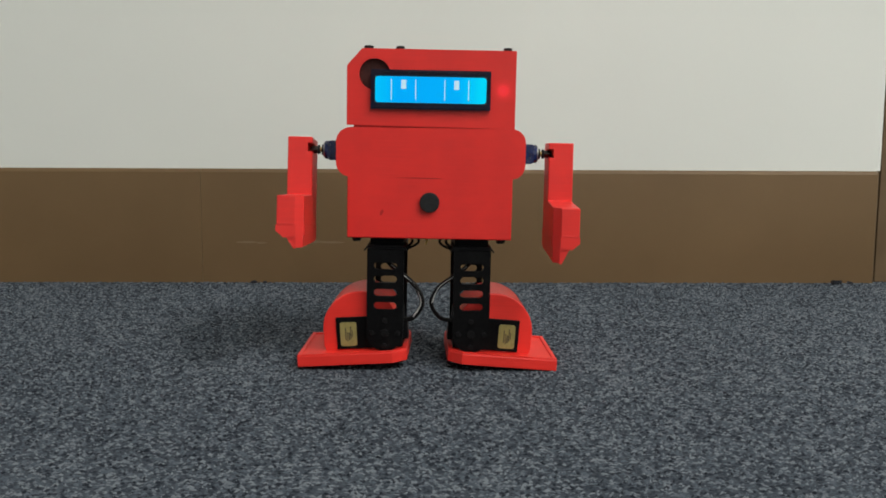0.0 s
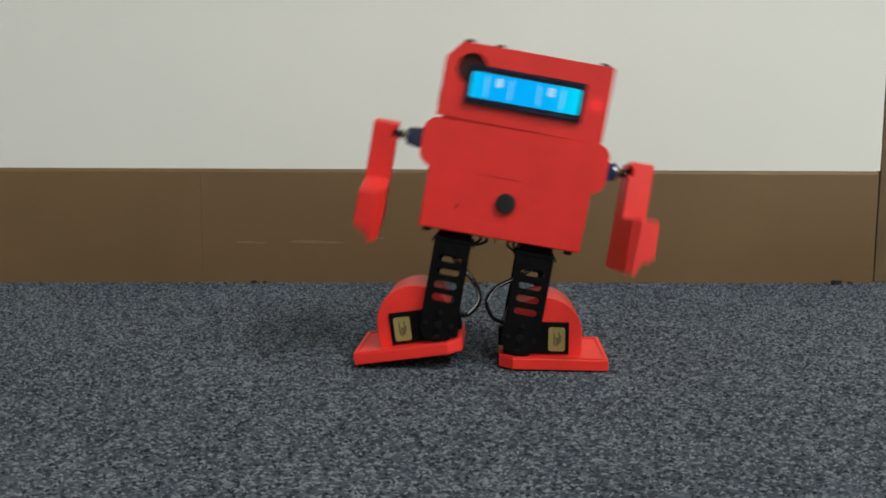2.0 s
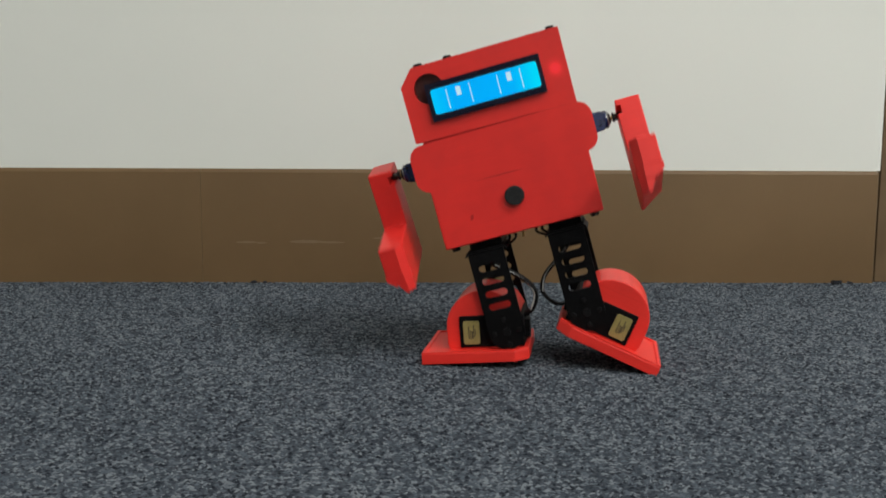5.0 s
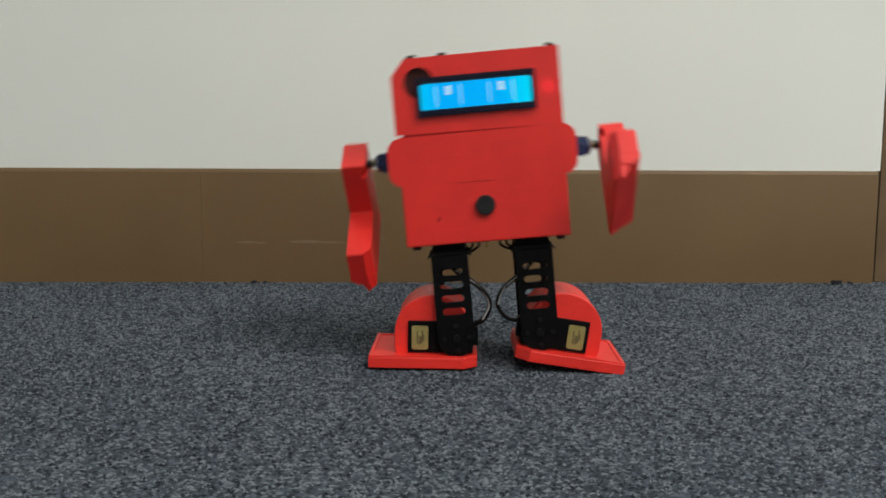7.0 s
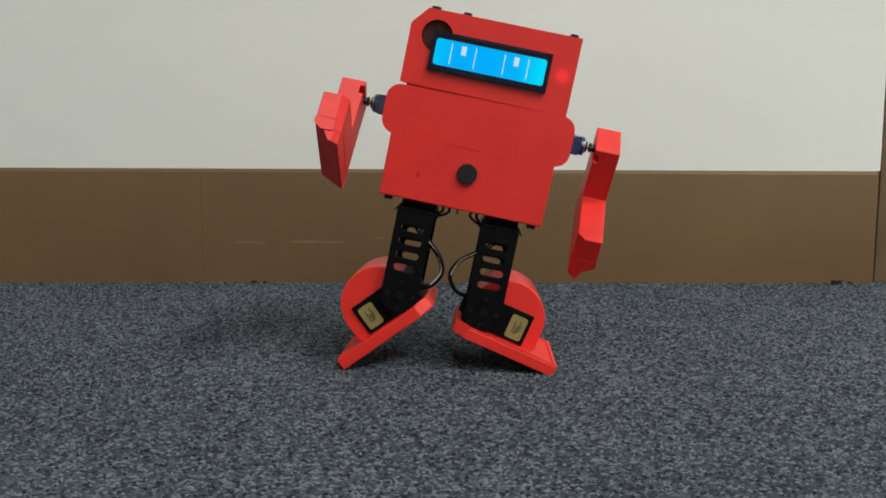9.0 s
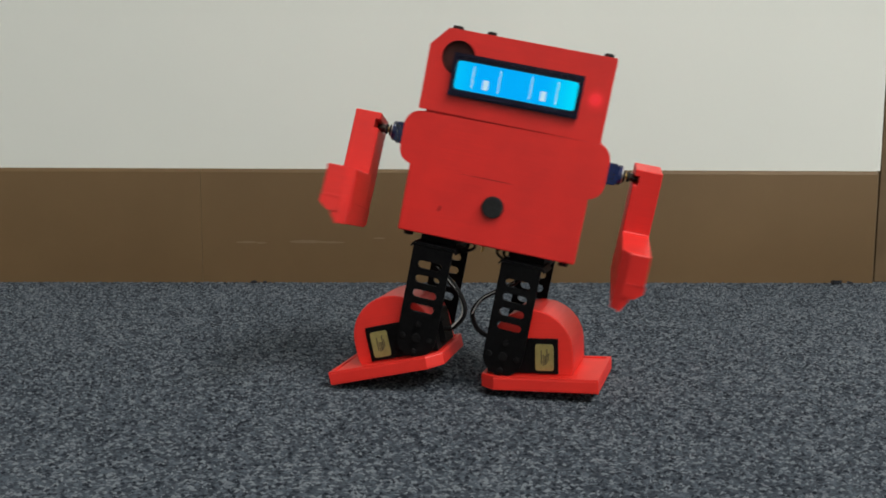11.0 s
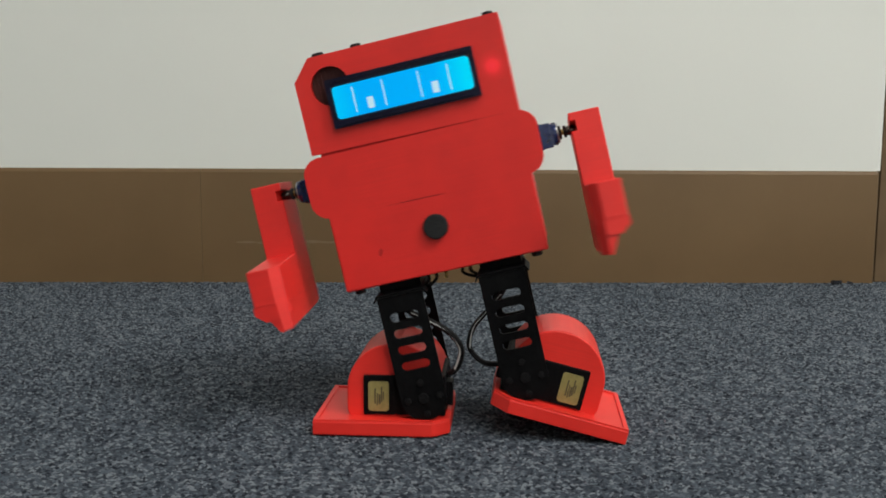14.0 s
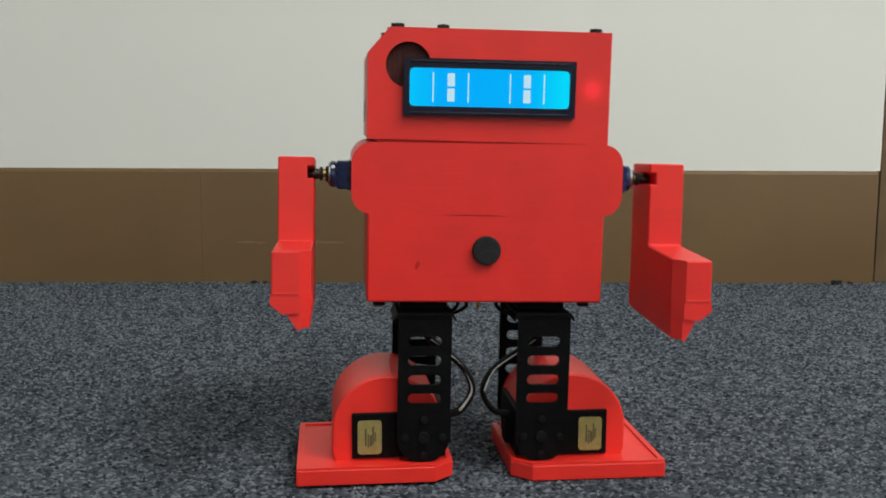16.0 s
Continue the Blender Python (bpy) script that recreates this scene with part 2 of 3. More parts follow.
def carpet_pile():
    """loops of pile, each a small uneven hump, over the part of the floor that is seen near"""
    rng = np.random.default_rng(11)
    step_x, step_y = 2.1, 1.7
    spots = []
    for j in range(int((968 - 235) / step_y)):
        y = 235 + j * step_y
        half = min(60 + y * 0.47, 520)
        k = int(2 * half / step_x)
        x = -half + (np.arange(k) + 0.5 * (j % 2)) * step_x
        spots.append(np.stack([x, np.full(k, y)], 1))
    at = np.concatenate(spots)
    at = at + rng.uniform(-0.7, 0.7, at.shape)
    n = len(at)
    turn = rng.normal(0, 0.75, n)
    long, wide, tall = rng.uniform(1.2, 3.0, n), rng.uniform(0.55, 0.95, n), rng.uniform(0.4, 1.5, n)
    ang = np.arange(6) * np.pi / 3
    ex, ey = np.cos(ang)[None] * long[:, None], np.sin(ang)[None] * wide[:, None]
    c, si = np.cos(turn)[:, None], np.sin(turn)[:, None]
    low = np.stack([at[:, :1] + c * ex - si * ey, at[:, 1:] + si * ex + c * ey, np.full((n, 6), -2.7)], 2)
    tip = np.stack([at[:, 0] + rng.uniform(-0.3, 0.3, n), at[:, 1] + rng.uniform(-0.3, 0.3, n), -2.6 + tall], 1)[:, None]
    verts = np.concatenate([low, tip], 1).reshape(-1, 3) * MM
    k = np.arange(6)
    k1 = (k + 1) % 6
    tris = np.stack([k, k1, np.full(6, 6)], 1)
    faces = (tris[None] + (np.arange(n) * 7)[:, None, None]).reshape(-1, 3)
    me = bpy.data.meshes.new("carpet_pile")
    me.vertices.add(len(verts))
    me.vertices.foreach_set("co", verts.ravel())
    me.loops.add(faces.size)
    me.loops.foreach_set("vertex_index", faces.ravel().astype(np.int32))
    me.polygons.add(len(faces))
    me.polygons.foreach_set("loop_start", np.arange(0, faces.size, 3, dtype=np.int32))
    me.update(calc_edges=True)
    me.materials.append(CARPET)
    me.shade_smooth()
    tagged(new("carpet_pile", me), "short blue-grey flecked carpet loops", "carpet", kind="stuff")


# ---- the robot ----
HIP_X, HIP_Y, ANKLE_Z = 25.8, 25.8, 19.46
ARM_Y, ARM_Z = 22.0, 131.2
WAIST = Vector((0, 25, 77)) * MM


def head(robot):
    outline = [(-51.2, 147.3), (50.8, 146.5), (50.8, 193.2), (-42.2, 193.2), (-51.2, 182.8)]
    bm = bmesh.new()
    prism(bm, outline, facing(4.0), (0, 66, 0), 0.4)
    sheet(bm, [(x * 0.998, 169.9 + (z - 169.9) * 0.998) for x, z in outline], [ring(-34.4, 177.9, 9.4, 9.4, 40)], facing(0.0), (0, 4.2, 0))
    ob = part("head", bm, RED, robot, "red printed plastic head with one cut corner")
    bm = bmesh.new()
    disc(bm, -34.4, 177.9, 9.35, 3.0, 3.9, 40, 0.1)
    opening = part("speaker_opening", bm, RECESS_SHADE, ob, "round opening with fine bars, shade in its dark colour")
    for i in range(9):
        dx = -8.0 + i * 2.0
        h = math.sqrt(max(9.2 ** 2 - dx * dx, 4.0)) - 0.4
        bm = bmesh.new()
        box(bm, -34.4 + dx - 0.35, -34.4 + dx + 0.35, 2.6, 3.05, 177.9 - h, 177.9 + h)
        part("grille_bar", bm, RECESS_SHADE, opening)
    for x, y, r in ((-38.6, 9, 2.9), (-19.5, 9, 2.6), (45.8, 9, 2.7), (-39.5, 30, 2.6), (-41.0, 60, 2.7), (45.8, 60, 2.7)):
        bm = bmesh.new()
        upright(bm, x, y, r, 193.0, 195.2, 10, 0.3, 10)
        upright(bm, x, y, r * 0.5, 195.1, 195.4, 6, 0.1)
        part("screw", bm, RUBBER, ob, "black screw head")
    # no hollow here: a thin dark block painted as the slot's shade
    bm = bmesh.new()
    box(bm, -51.6, -50.6, 46, 51, 154.0, 163.5, 0.2)
    part("side_slot", bm, RECESS_SHADE, ob, "dark patch painted as the shade of a side slot")
    bm = bmesh.new()
    disc(bm, 43.2, 169.4, 7.4, -0.04, 0.3, 32, 0.0)
    part("power_light", bm, LED, ob, "red light glowing through the plastic")
    bm = bmesh.new()
    box(bm, -47, 46, 0.9, 62, 144.6, 147.6, 0.2)
    part("neck_plate", bm, DULL_RED, ob, "dull red plate in the gap under the head")


def display(robot):
    cx, cz, hw, hh = -0.5, 169.0, 36.0, 11.75
    bm = bmesh.new()
    win = [(cx - 33.5, cz - 7.9), (cx + 33.5, cz - 7.9), (cx + 33.5, cz + 7.9), (cx - 33.5, cz + 7.9)]
    sheet(bm, [(cx - hw, cz - hh), (cx + hw, cz - hh), (cx + hw, cz + hh), (cx - hw, cz + hh)], [win], facing(-2.6), (0, 2.6, 0))
    for z in (cz - hh + 1.3, cz + hh - 1.3):
        box(bm, cx - 33, cx + 33, -3.1, -2.5, z - 0.35, z + 0.35, 0.15)
    frame_ob = part("display_frame", bm, BEZEL, robot, "black metal frame, tinted with screen glow, round a blue lit display")
    bm = bmesh.new()
    prism(bm, ring(cx - 31.6, cz - 6.0, 1.8, 1.8, 5, 180, 270) + ring(cx + 31.6, cz - 6.0, 1.8, 1.8, 5, 270, 360)
          + ring(cx + 31.6, cz + 6.0, 1.8, 1.8, 5, 0, 90) + ring(cx - 31.6, cz + 6.0, 1.8, 1.8, 5, 90, 180), facing(-1.9), (0, 0.8, 0))
    part("screen", bm, BACKLIGHT, frame_ob, "cyan blue backlit screen")
    for x in (-23.7, -9.1, 8.4, 22.7):
        bm = bmesh.new()
        for z0, z1 in ((0.1, 6.1), (-6.1, -0.1)):
            box(bm, cx + x - 0.27, cx + x + 0.27, -2.05, -1.85, cz + z0, cz + z1)
        part("eye_line", bm, PIXEL, frame_ob, "thin white line of lit pixels")
    pupils = []
    for k, deep in enumerate((0.0, 0.06)):
        for x in (-16.3, 15.5):
            bm = bmesh.new()
            box(bm, cx + x - 1.5, cx + x + 1.5, -2.07 - deep, -1.85 - deep, cz + 0.45, cz + 5.8)
            pupils.append((k, part("pupil", bm, PIXEL, frame_ob, "white block of lit pixels")))
    return pupils


def torso(robot):
    bm = bmesh.new()
    prism(bm, [(-50.4, 78.6), (50.4, 78.6), (50.4, 117), (-50.4, 117)], facing(0.0), (0, 66, 0), 0.8)
    ob = part("torso", bm, RED, robot, "red printed plastic lower body box")
    upper = (ring(-48.8, 137.3, 8.6, 8.6, 8, 90, 180) + ring(-48.8, 124.6, 8.6, 8.6, 8, 180, 262)
             + ring(49.2, 124.6, 8.6, 8.6, 8, 278, 360) + ring(49.2, 138.0, 8.6, 8.6, 8, 0, 90))
    bm = bmesh.new()
    prism(bm, upper, facing(-0.05), (0, 64, 0))
    part("shoulder_box", bm, RED, robot, "red printed upper body with rounded shoulders")
    # thin dark sliver on the front, painted as the joint's shadow line
    bm = bmesh.new()
    prism(bm, [(-22, 115.95), (-6, 115.7), (9, 115.65), (4, 116.0), (-8, 116.1)], facing(-0.12), (0, 0.3, 0))
    part("seam", bm, SEAM_SHADE, ob, "dark red sliver painted as shade between the body halves")
    bm = bmesh.new()
    disc(bm, -0.1, 101.2, 6.2, -3.0, 0.2, 14, 0.7)
    part("button", bm, RUBBER, ob, "round black push button")
    bm = bmesh.new()
    for r in (7.2, 8.4):
        tube(bm, [(r * math.cos(radians(a)), -0.02, 101.2 + r * math.sin(radians(a))) for a in range(-45, 50, 15)], 0.12)
    part("print_ring", bm, RED, ob, "faint raised arcs in the print")
    bm = bmesh.new()
    prism(bm, [(-30.6, 93.2), (-29.6, 92.6), (-28.6, 93.6), (-28.0, 95.4), (-28.8, 96.4), (-29.9, 95.6)], facing(-0.04), (0, 0.2, 0))
    part("stain", bm, DULL_RED, ob, "small rubbed smudge")
    for x in (-45.0, 44.4):
        for y in (7.5, 58):
            bm = bmesh.new()
            upright(bm, x, y, 2.7, 75.8, 78.8, 6, 0.3)
            part("screw", bm, RUBBER, ob, "black screw head")
    for s in (-1, 1):
        bm = bmesh.new()
        for k in range(2):
            tube(bm, [(s * (9 + k * 3), 14, 80), (s * (6.5 + k * 4), 11, 75.5), (s * (11 + k * 3), 12, 72), (s * 16, 16, 70)], 0.8)
        part("wire", bm, WIRE, ob, "short black wire end")
    bm = bmesh.new()
    tube(bm, [(-2, 10, 80), (-1.4, 9, 76), (-2.2, 9, 74.4)], 0.7)
    part("wire", bm, BRASS, ob, "bare copper wire end")
    for s in (-1, 1):
        bm = bmesh.new()
        box(bm, *sorted((s * 55, s * 63.6)), ARM_Y - 6.2, ARM_Y + 6.2, ARM_Z - 6.2, ARM_Z + 6.0, 0.7)
        box(bm, *sorted((s * 57.6, s * 59.0)), ARM_Y - 7.4, ARM_Y + 7.4, ARM_Z - 6.5, ARM_Z + 6.3, 0.4)
        axle(bm, s * 64.0, s * 66.4, ARM_Y, ARM_Z, 5.7, 24, 0.5)
        box(bm, *sorted((s * 63.2, s * 64.4)), ARM_Y - 5.6, ARM_Y + 5.6, ARM_Z - 5.2, ARM_Z + 5.0)
        sv = part("shoulder_servo", bm, BLUE, robot, "small dark blue servo at the shoulder")
        # added steel ring, stands for the pale highlight on the glossy housing
        bm = bmesh.new()
        axle(bm, s * 66.2, s * 67.2, ARM_Y, ARM_Z, 5.0, 24, 0.3)
        part("highlight_ring", bm, STEEL, sv, "metal ring added for the bright highlight at the servo shaft")
        bm = bmesh.new()
        axle(bm, s * 67, s * 71.6, ARM_Y, ARM_Z, 1.5)
        part("shaft", bm, BRASS, sv, "brass servo shaft")
        bm = bmesh.new()
        axle(bm, s * 67.1, s * 68.4, ARM_Y, ARM_Z, 3.4, 14)
        part("gear_cover", bm, RUBBER, sv, "black round cover at the servo shaft")
        bm = bmesh.new()
        axle(bm, s * 69.6, s * 71.0, ARM_Y, ARM_Z, 3.0, 8)
        part("horn", bm, RUBBER, sv, "black servo horn")


def arm(robot, s):
    """in its own space the shoulder axle is the origin; it hangs down, the hand juts forward"""
    inner, outer, front, back = 73.0, 88.2, -51.0, 14.5

    def chamfer(bm):
        """slices off the upright inner front edge of the hand"""
        bmesh.ops.bisect_plane(bm, geom=bm.verts[:] + bm.edges[:] + bm.faces[:], plane_co=(s * inner, front + 4.6, 0), plane_no=(-s, -1, 0), clear_outer=True)
        bmesh.ops.holes_fill(bm, edges=[e for e in bm.edges if e.is_boundary], sides=0)

    bm = bmesh.new()
    cut = inner + 3.0
    below = [(back, 6.8), (back, -48), (front, -49.5), (front, -31.6), (-12, -29.0)]
    # outer slab, and an inner slab with an open notch for the axle
    for x0, x1, notch in ((cut, outer, []), (inner, cut, [(-11.6, -2.2), (2.8, -2.2), (2.8, 2.8), (-11.55, 2.8)])):
        prism(bm, [(-11.5, 6.8)] + below + notch, lambda y, z: (s * x0, y, z), (s * (x1 - x0), 0, 0))
    bm.normal_update()
    bmesh.ops.bevel(bm, geom=[e for e in bm.edges if e.calc_face_angle(0) > radians(25) and not all(abs(abs(v.co.x) - cut) < 0.01 for v in e.verts)],
                    offset=0.5, segments=1, affect="EDGES", clamp_overlap=True)
    chamfer(bm)
    ob = part("arm", bm, RED, robot, "red printed arm with the hand jutting forward")

    def fingers(sections):
        """a solid through cross-sections that follow one another from front to back"""
        bm = bmesh.new()
        ends = [[bm.verts.new((s * x, y, z)) for x, z in pts] for y, pts in sections]
        n = len(ends[0])
        for e0, e1 in zip(ends, ends[1:]):
            for k in range(n):
                bm.faces.new((e0[k], e0[(k + 1) % n], e1[(k + 1) % n], e1[k]))
        bm.faces.new(ends[0])
        bm.faces.new(ends[-1][::-1])
        bm.normal_update()
        bmesh.ops.bevel(bm, geom=[e for e in bm.edges if e.calc_face_angle(0) > radians(25)], offset=0.45, segments=2, affect="EDGES", clamp_overlap=True)
        return bm

    def lip(d, cut_in=0.05):
        return [(inner + cut_in, -49.0), (outer - 0.05, -49.0), (outer - 0.05, -52.0 + d), (outer - 4.4, -55.6 + d), (inner + cut_in, -55.2 + d)]

    part("knuckle", fingers([(front + 0.1, lip(0, 4.6)), (front + 4.6, lip(0.3)), (front + 8, lip(1.2))]), RED, ob, "slanted lip over the finger tip")

    def tip(x, z, deep, cut_in=0.2):
        deep += 2.2 if s < 0 else 0.0
        return [(inner + cut_in, -47.4), (x, -47.4), (x, z), (inner + cut_in + 0.8, deep), (inner + cut_in, deep + 0.2)]

    part("finger_tip", fingers([(front + 0.9, tip(outer - 5.6, -55.0, -64.2, 4.2)), (front + 4.9, tip(outer - 2.0, -53.2, -63.9)), (front + 8, tip(outer - 0.2, -52.2, -63.6)),
                                (back - 4, tip(outer - 0.2, -50.2, -60.2)), (back - 0.3, tip(outer - 0.2, -49.6, -58.6))]), RED, ob, "slanted pointed finger tip")
    bm = bmesh.new()
    box(bm, *sorted((s * (inner + 4.8), s * (outer - 0.4))), front - 0.22, front + 0.5, -48.2, -47.6, 0.2)
    part("seam", bm, RED, ob, "raised print seam on the hand")
    bm = bmesh.new()
    axle(bm, s * 70.2, s * 72.2, 0, 0, 2.3, 12)
    axle(bm, s * 72.0, s * 74.6, 0, 0, 2.5, 14, 0.5)
    axle(bm, s * 74.5, s * 75.8, 0, 0, 1.9, 10)
    part("screw", bm, DARK_METAL, ob, "dark shiny screw at the shoulder")
    return ob


def leg(robot, s):
    """the bracket, in its own space: hip axis at x = y = 0, heights as in the body"""
    front, back, half, top = -27.0, 27.0, 11.4, 72.4
    slots = []
    for z in (61.6, 53.3, 44.9, 36.7):
        slots.append(ring(4.9, z, 2.25, 2.25, 7, -90, 90) + ring(-4.9, z, 2.25, 2.25, 7, 90, 270))
    shape = [(-half, top), (-half, ANKLE_Z)] + ring(0, ANKLE_Z, half, half, 15, 180, 360)[1:-1] + [(half, ANKLE_Z), (half, top)]
    bm = bmesh.new()
    sheet(bm, shape, slots, facing(front), (0, 1.8, 0))
    slim = 10.6
    rear = [(-slim, top), (-slim, ANKLE_Z)] + ring(0, ANKLE_Z, slim, slim, 15, 180, 360)[1:-1] + [(slim, ANKLE_Z), (slim, top)]
    sheet(bm, rear, slots, facing(back - 1.8), (0, 1.8, 0))
    box(bm, -half, half, front, 4, top - 1.8, top, 0.5)
    box(bm, -slim, slim, 3, back, top - 1.7, top - 0.1, 0.3)
    ob = part("leg_bracket", bm, BLACK, robot, "black slotted metal leg bracket")
    bm = bmesh.new()
    prism(bm, [(-half - 2.2, top - 1.5), (-half - 0.4, top + 1.2), (half + 0.4, top + 1.2), (half + 2.2, top - 1.5), (half + 1.4, top - 1.9), (half - 0.2, top + 0.3), (-half + 0.2, top + 0.3), (-half - 1.4, top - 1.9)], facing(front + 1), (0, 24, 0))
    box(bm, -10.4, 10.4, -16, 16, top + 1.0, 78.8, 0.3)
    part("hip_mount", bm, SERVO, ob, "black hip plate under the body")
    for x, z in ((0, 0), (8, 0), (-8, 0), (0, 8), (0, -8)):
        bm = bmesh.new()
        disc(bm, x, ANKLE_Z + z, 1.7 if (x or z) else 2.6, front - 0.9, front + 0.1, 12, 0.3)
        disc(bm, x, ANKLE_Z + z, 0.8, front - 1.1, front - 0.8, 6, 0.0)
        part("screw", bm, WIRE, ob, "black cross-head screw")
    bm = bmesh.new()
    reach = 24.5 if s > 0 else 22.5
    path = [(s * 3, -16, 69), (-s * 3, -19, 61), (-s * 11, -18, 54.5), (-s * reach * 0.84, -16, 46.5), (-s * reach, -15, 37), (-s * reach * 0.78, -13, 27.5), (-s * 10, -9, 24.5)]
    tube(bm, path, 1.6 if s < 0 else 1.3, 2.0)
    ca = part("cable", bm, WIRE, ob, "black flat servo cable")
    bm = bmesh.new()
    tube(bm, [(x + s * 0.3, y - 2.4, z + 0.4) for x, y, z in path[1:6 if s < 0 else 5]], 0.7 if s < 0 else 0.3, 1.0)
    part("white_strand", bm, WHITE_WIRE, ca, "pale strand of the servo cable")
    return ob


def foot(robot, s):
    """in its own space the ankle axle runs along y through the origin; s points outward"""
    base = -18.0
    cx, half = 14.9, 24.1
    dome = [(s * x, z) for x, z in [(cx + half - 1.5, base + 6), (cx + half, base + 10)] + ring(cx, 2.5, half, 23.5, 22, 0, 180) + [(cx - half, base + 6)]]
    bm = bmesh.new()
    prism(bm, dome, facing(-21.0), (0, 45, 0), 0.7)
    ob = part("foot", bm, FOOT_RED, robot, "rounded red printed foot shell")
    plate = [(s * x, y) for x, y in ((54.5, -33), (54.5, 33), (5, 33), (-13, 27), (-13, -25.5), (-4.5, -33))]
    bm = bmesh.new()
    prism(bm, plate, lambda x, y: (x, y, base), (0, 0, 7.0), 0.6)
    sole = part("sole_plate", bm, FOOT_RED, ob, "flat red sole plate with a cut inner corner")
    bm = bmesh.new()
    def inset(d):
        return [(s * x, y) for x, y in ((54.5 - d, -33 + d), (54.5 - d, 33 - d), (5, 33 - d), (-13 + d, 27 - d * 0.4), (-13 + d, -25.5 + d * 0.4), (-4.5 + d * 0.3, -33 + d))]
    sheet(bm, inset(0.3), [inset(2.6)], lambda x, y: (x, y, base + 6.9), (0, 0, 0.9))
    part("rim", bm, FOOT_RED, ob, "low raised rim round the sole")
    bm = bmesh.new()
    box(bm, *sorted((s * 30.6, -s * 10.2)), -22.4, 18, -10.2, 10.0, 0.5)
    box(bm, *sorted((s * 8, -s * 13.5)), -14, -4, -7, 5, 0.4)
    disc(bm, 0, 0, 9.6, -25.4, -22.0, 28, 0.5)
    sv = part("servo", bm, SERVO, ob, "black servo set into the foot")
    bm = bmesh.new()
    lx0, lx1, lz0, lz1 = 17.8, 28.2, -8.2, 6.9
    lo = (ring(s * 23.0 - 3.7, lz0 + 1.5, 1.5, 1.5, 4, 180, 270) + ring(s * 23.0 + 3.7, lz0 + 1.5, 1.5, 1.5, 4, 270, 360)
          + ring(s * 23.0 + 3.7, lz1 - 1.5, 1.5, 1.5, 4, 0, 90) + ring(s * 23.0 - 3.7, lz1 - 1.5, 1.5, 1.5, 4, 90, 180))
    prism(bm, lo, facing(-22.75), (0, 0.4, 0))
    n = len(bm.faces)
    for x, w, z0, z1 in ((-1.7, 0.35, -4.5, 3.4), (-0.6, 0.3, -5.2, 1.0), (0.5, 0.5, -4.6, 0.4), (1.5, 0.35, -3.6, 4.2), (2.4, 0.3, -2.4, 1.8)):
        box(bm, s * 23 + x - w, s * 23 + x + w, -22.85, -22.7, z0, z1)
    bm.faces.ensure_lookup_table()
    for f in bm.faces[n:]:
        f.material_index = 1
    part("servo_label", bm, (GOLD, INK), sv, "gold foil label with dark marks")
    return ob


def toy_robot():
    robot = new("toy_robot")
    tagged(robot, "red printed walking toy robot with a blue lit display face", "robot")
    head(robot)
    torso(robot)
    pupils = display(robot)
    arms = [arm(robot, s) for s in (-1, 1)]
    legs = [leg(robot, s) for s in (-1, 1)]
    feet = [foot(robot, s) for s in (-1, 1)]
    return robot, pupils, arms, legs, feet


def fluff():
    """dark lint lying where the carpet meets the skirting"""
    random.seed(5)
    for x, y, r in ((372, 953, 4.6), (386, 956, 2.4), (-176, 942, 2.6), (-166, 942, 1.8)):
        bm = bmesh.new()
        for k in range(14):
            a = random.uniform(0, 6.28)
            tube(bm, [(x + random.uniform(-r, r), y + random.uniform(-2, 1) - 4, -1.4 + random.uniform(0, r * 0.7)) for i in range(4)], 0.5, 1.0, 5)
        tagged(finish(bm, "lint", DUST), "dark tuft of lint on the carpet edge", "lint")


room()
carpet_pile()
ROBOT, PUPILS, ARMS, LEGS, FEET = toy_robot()
fluff()


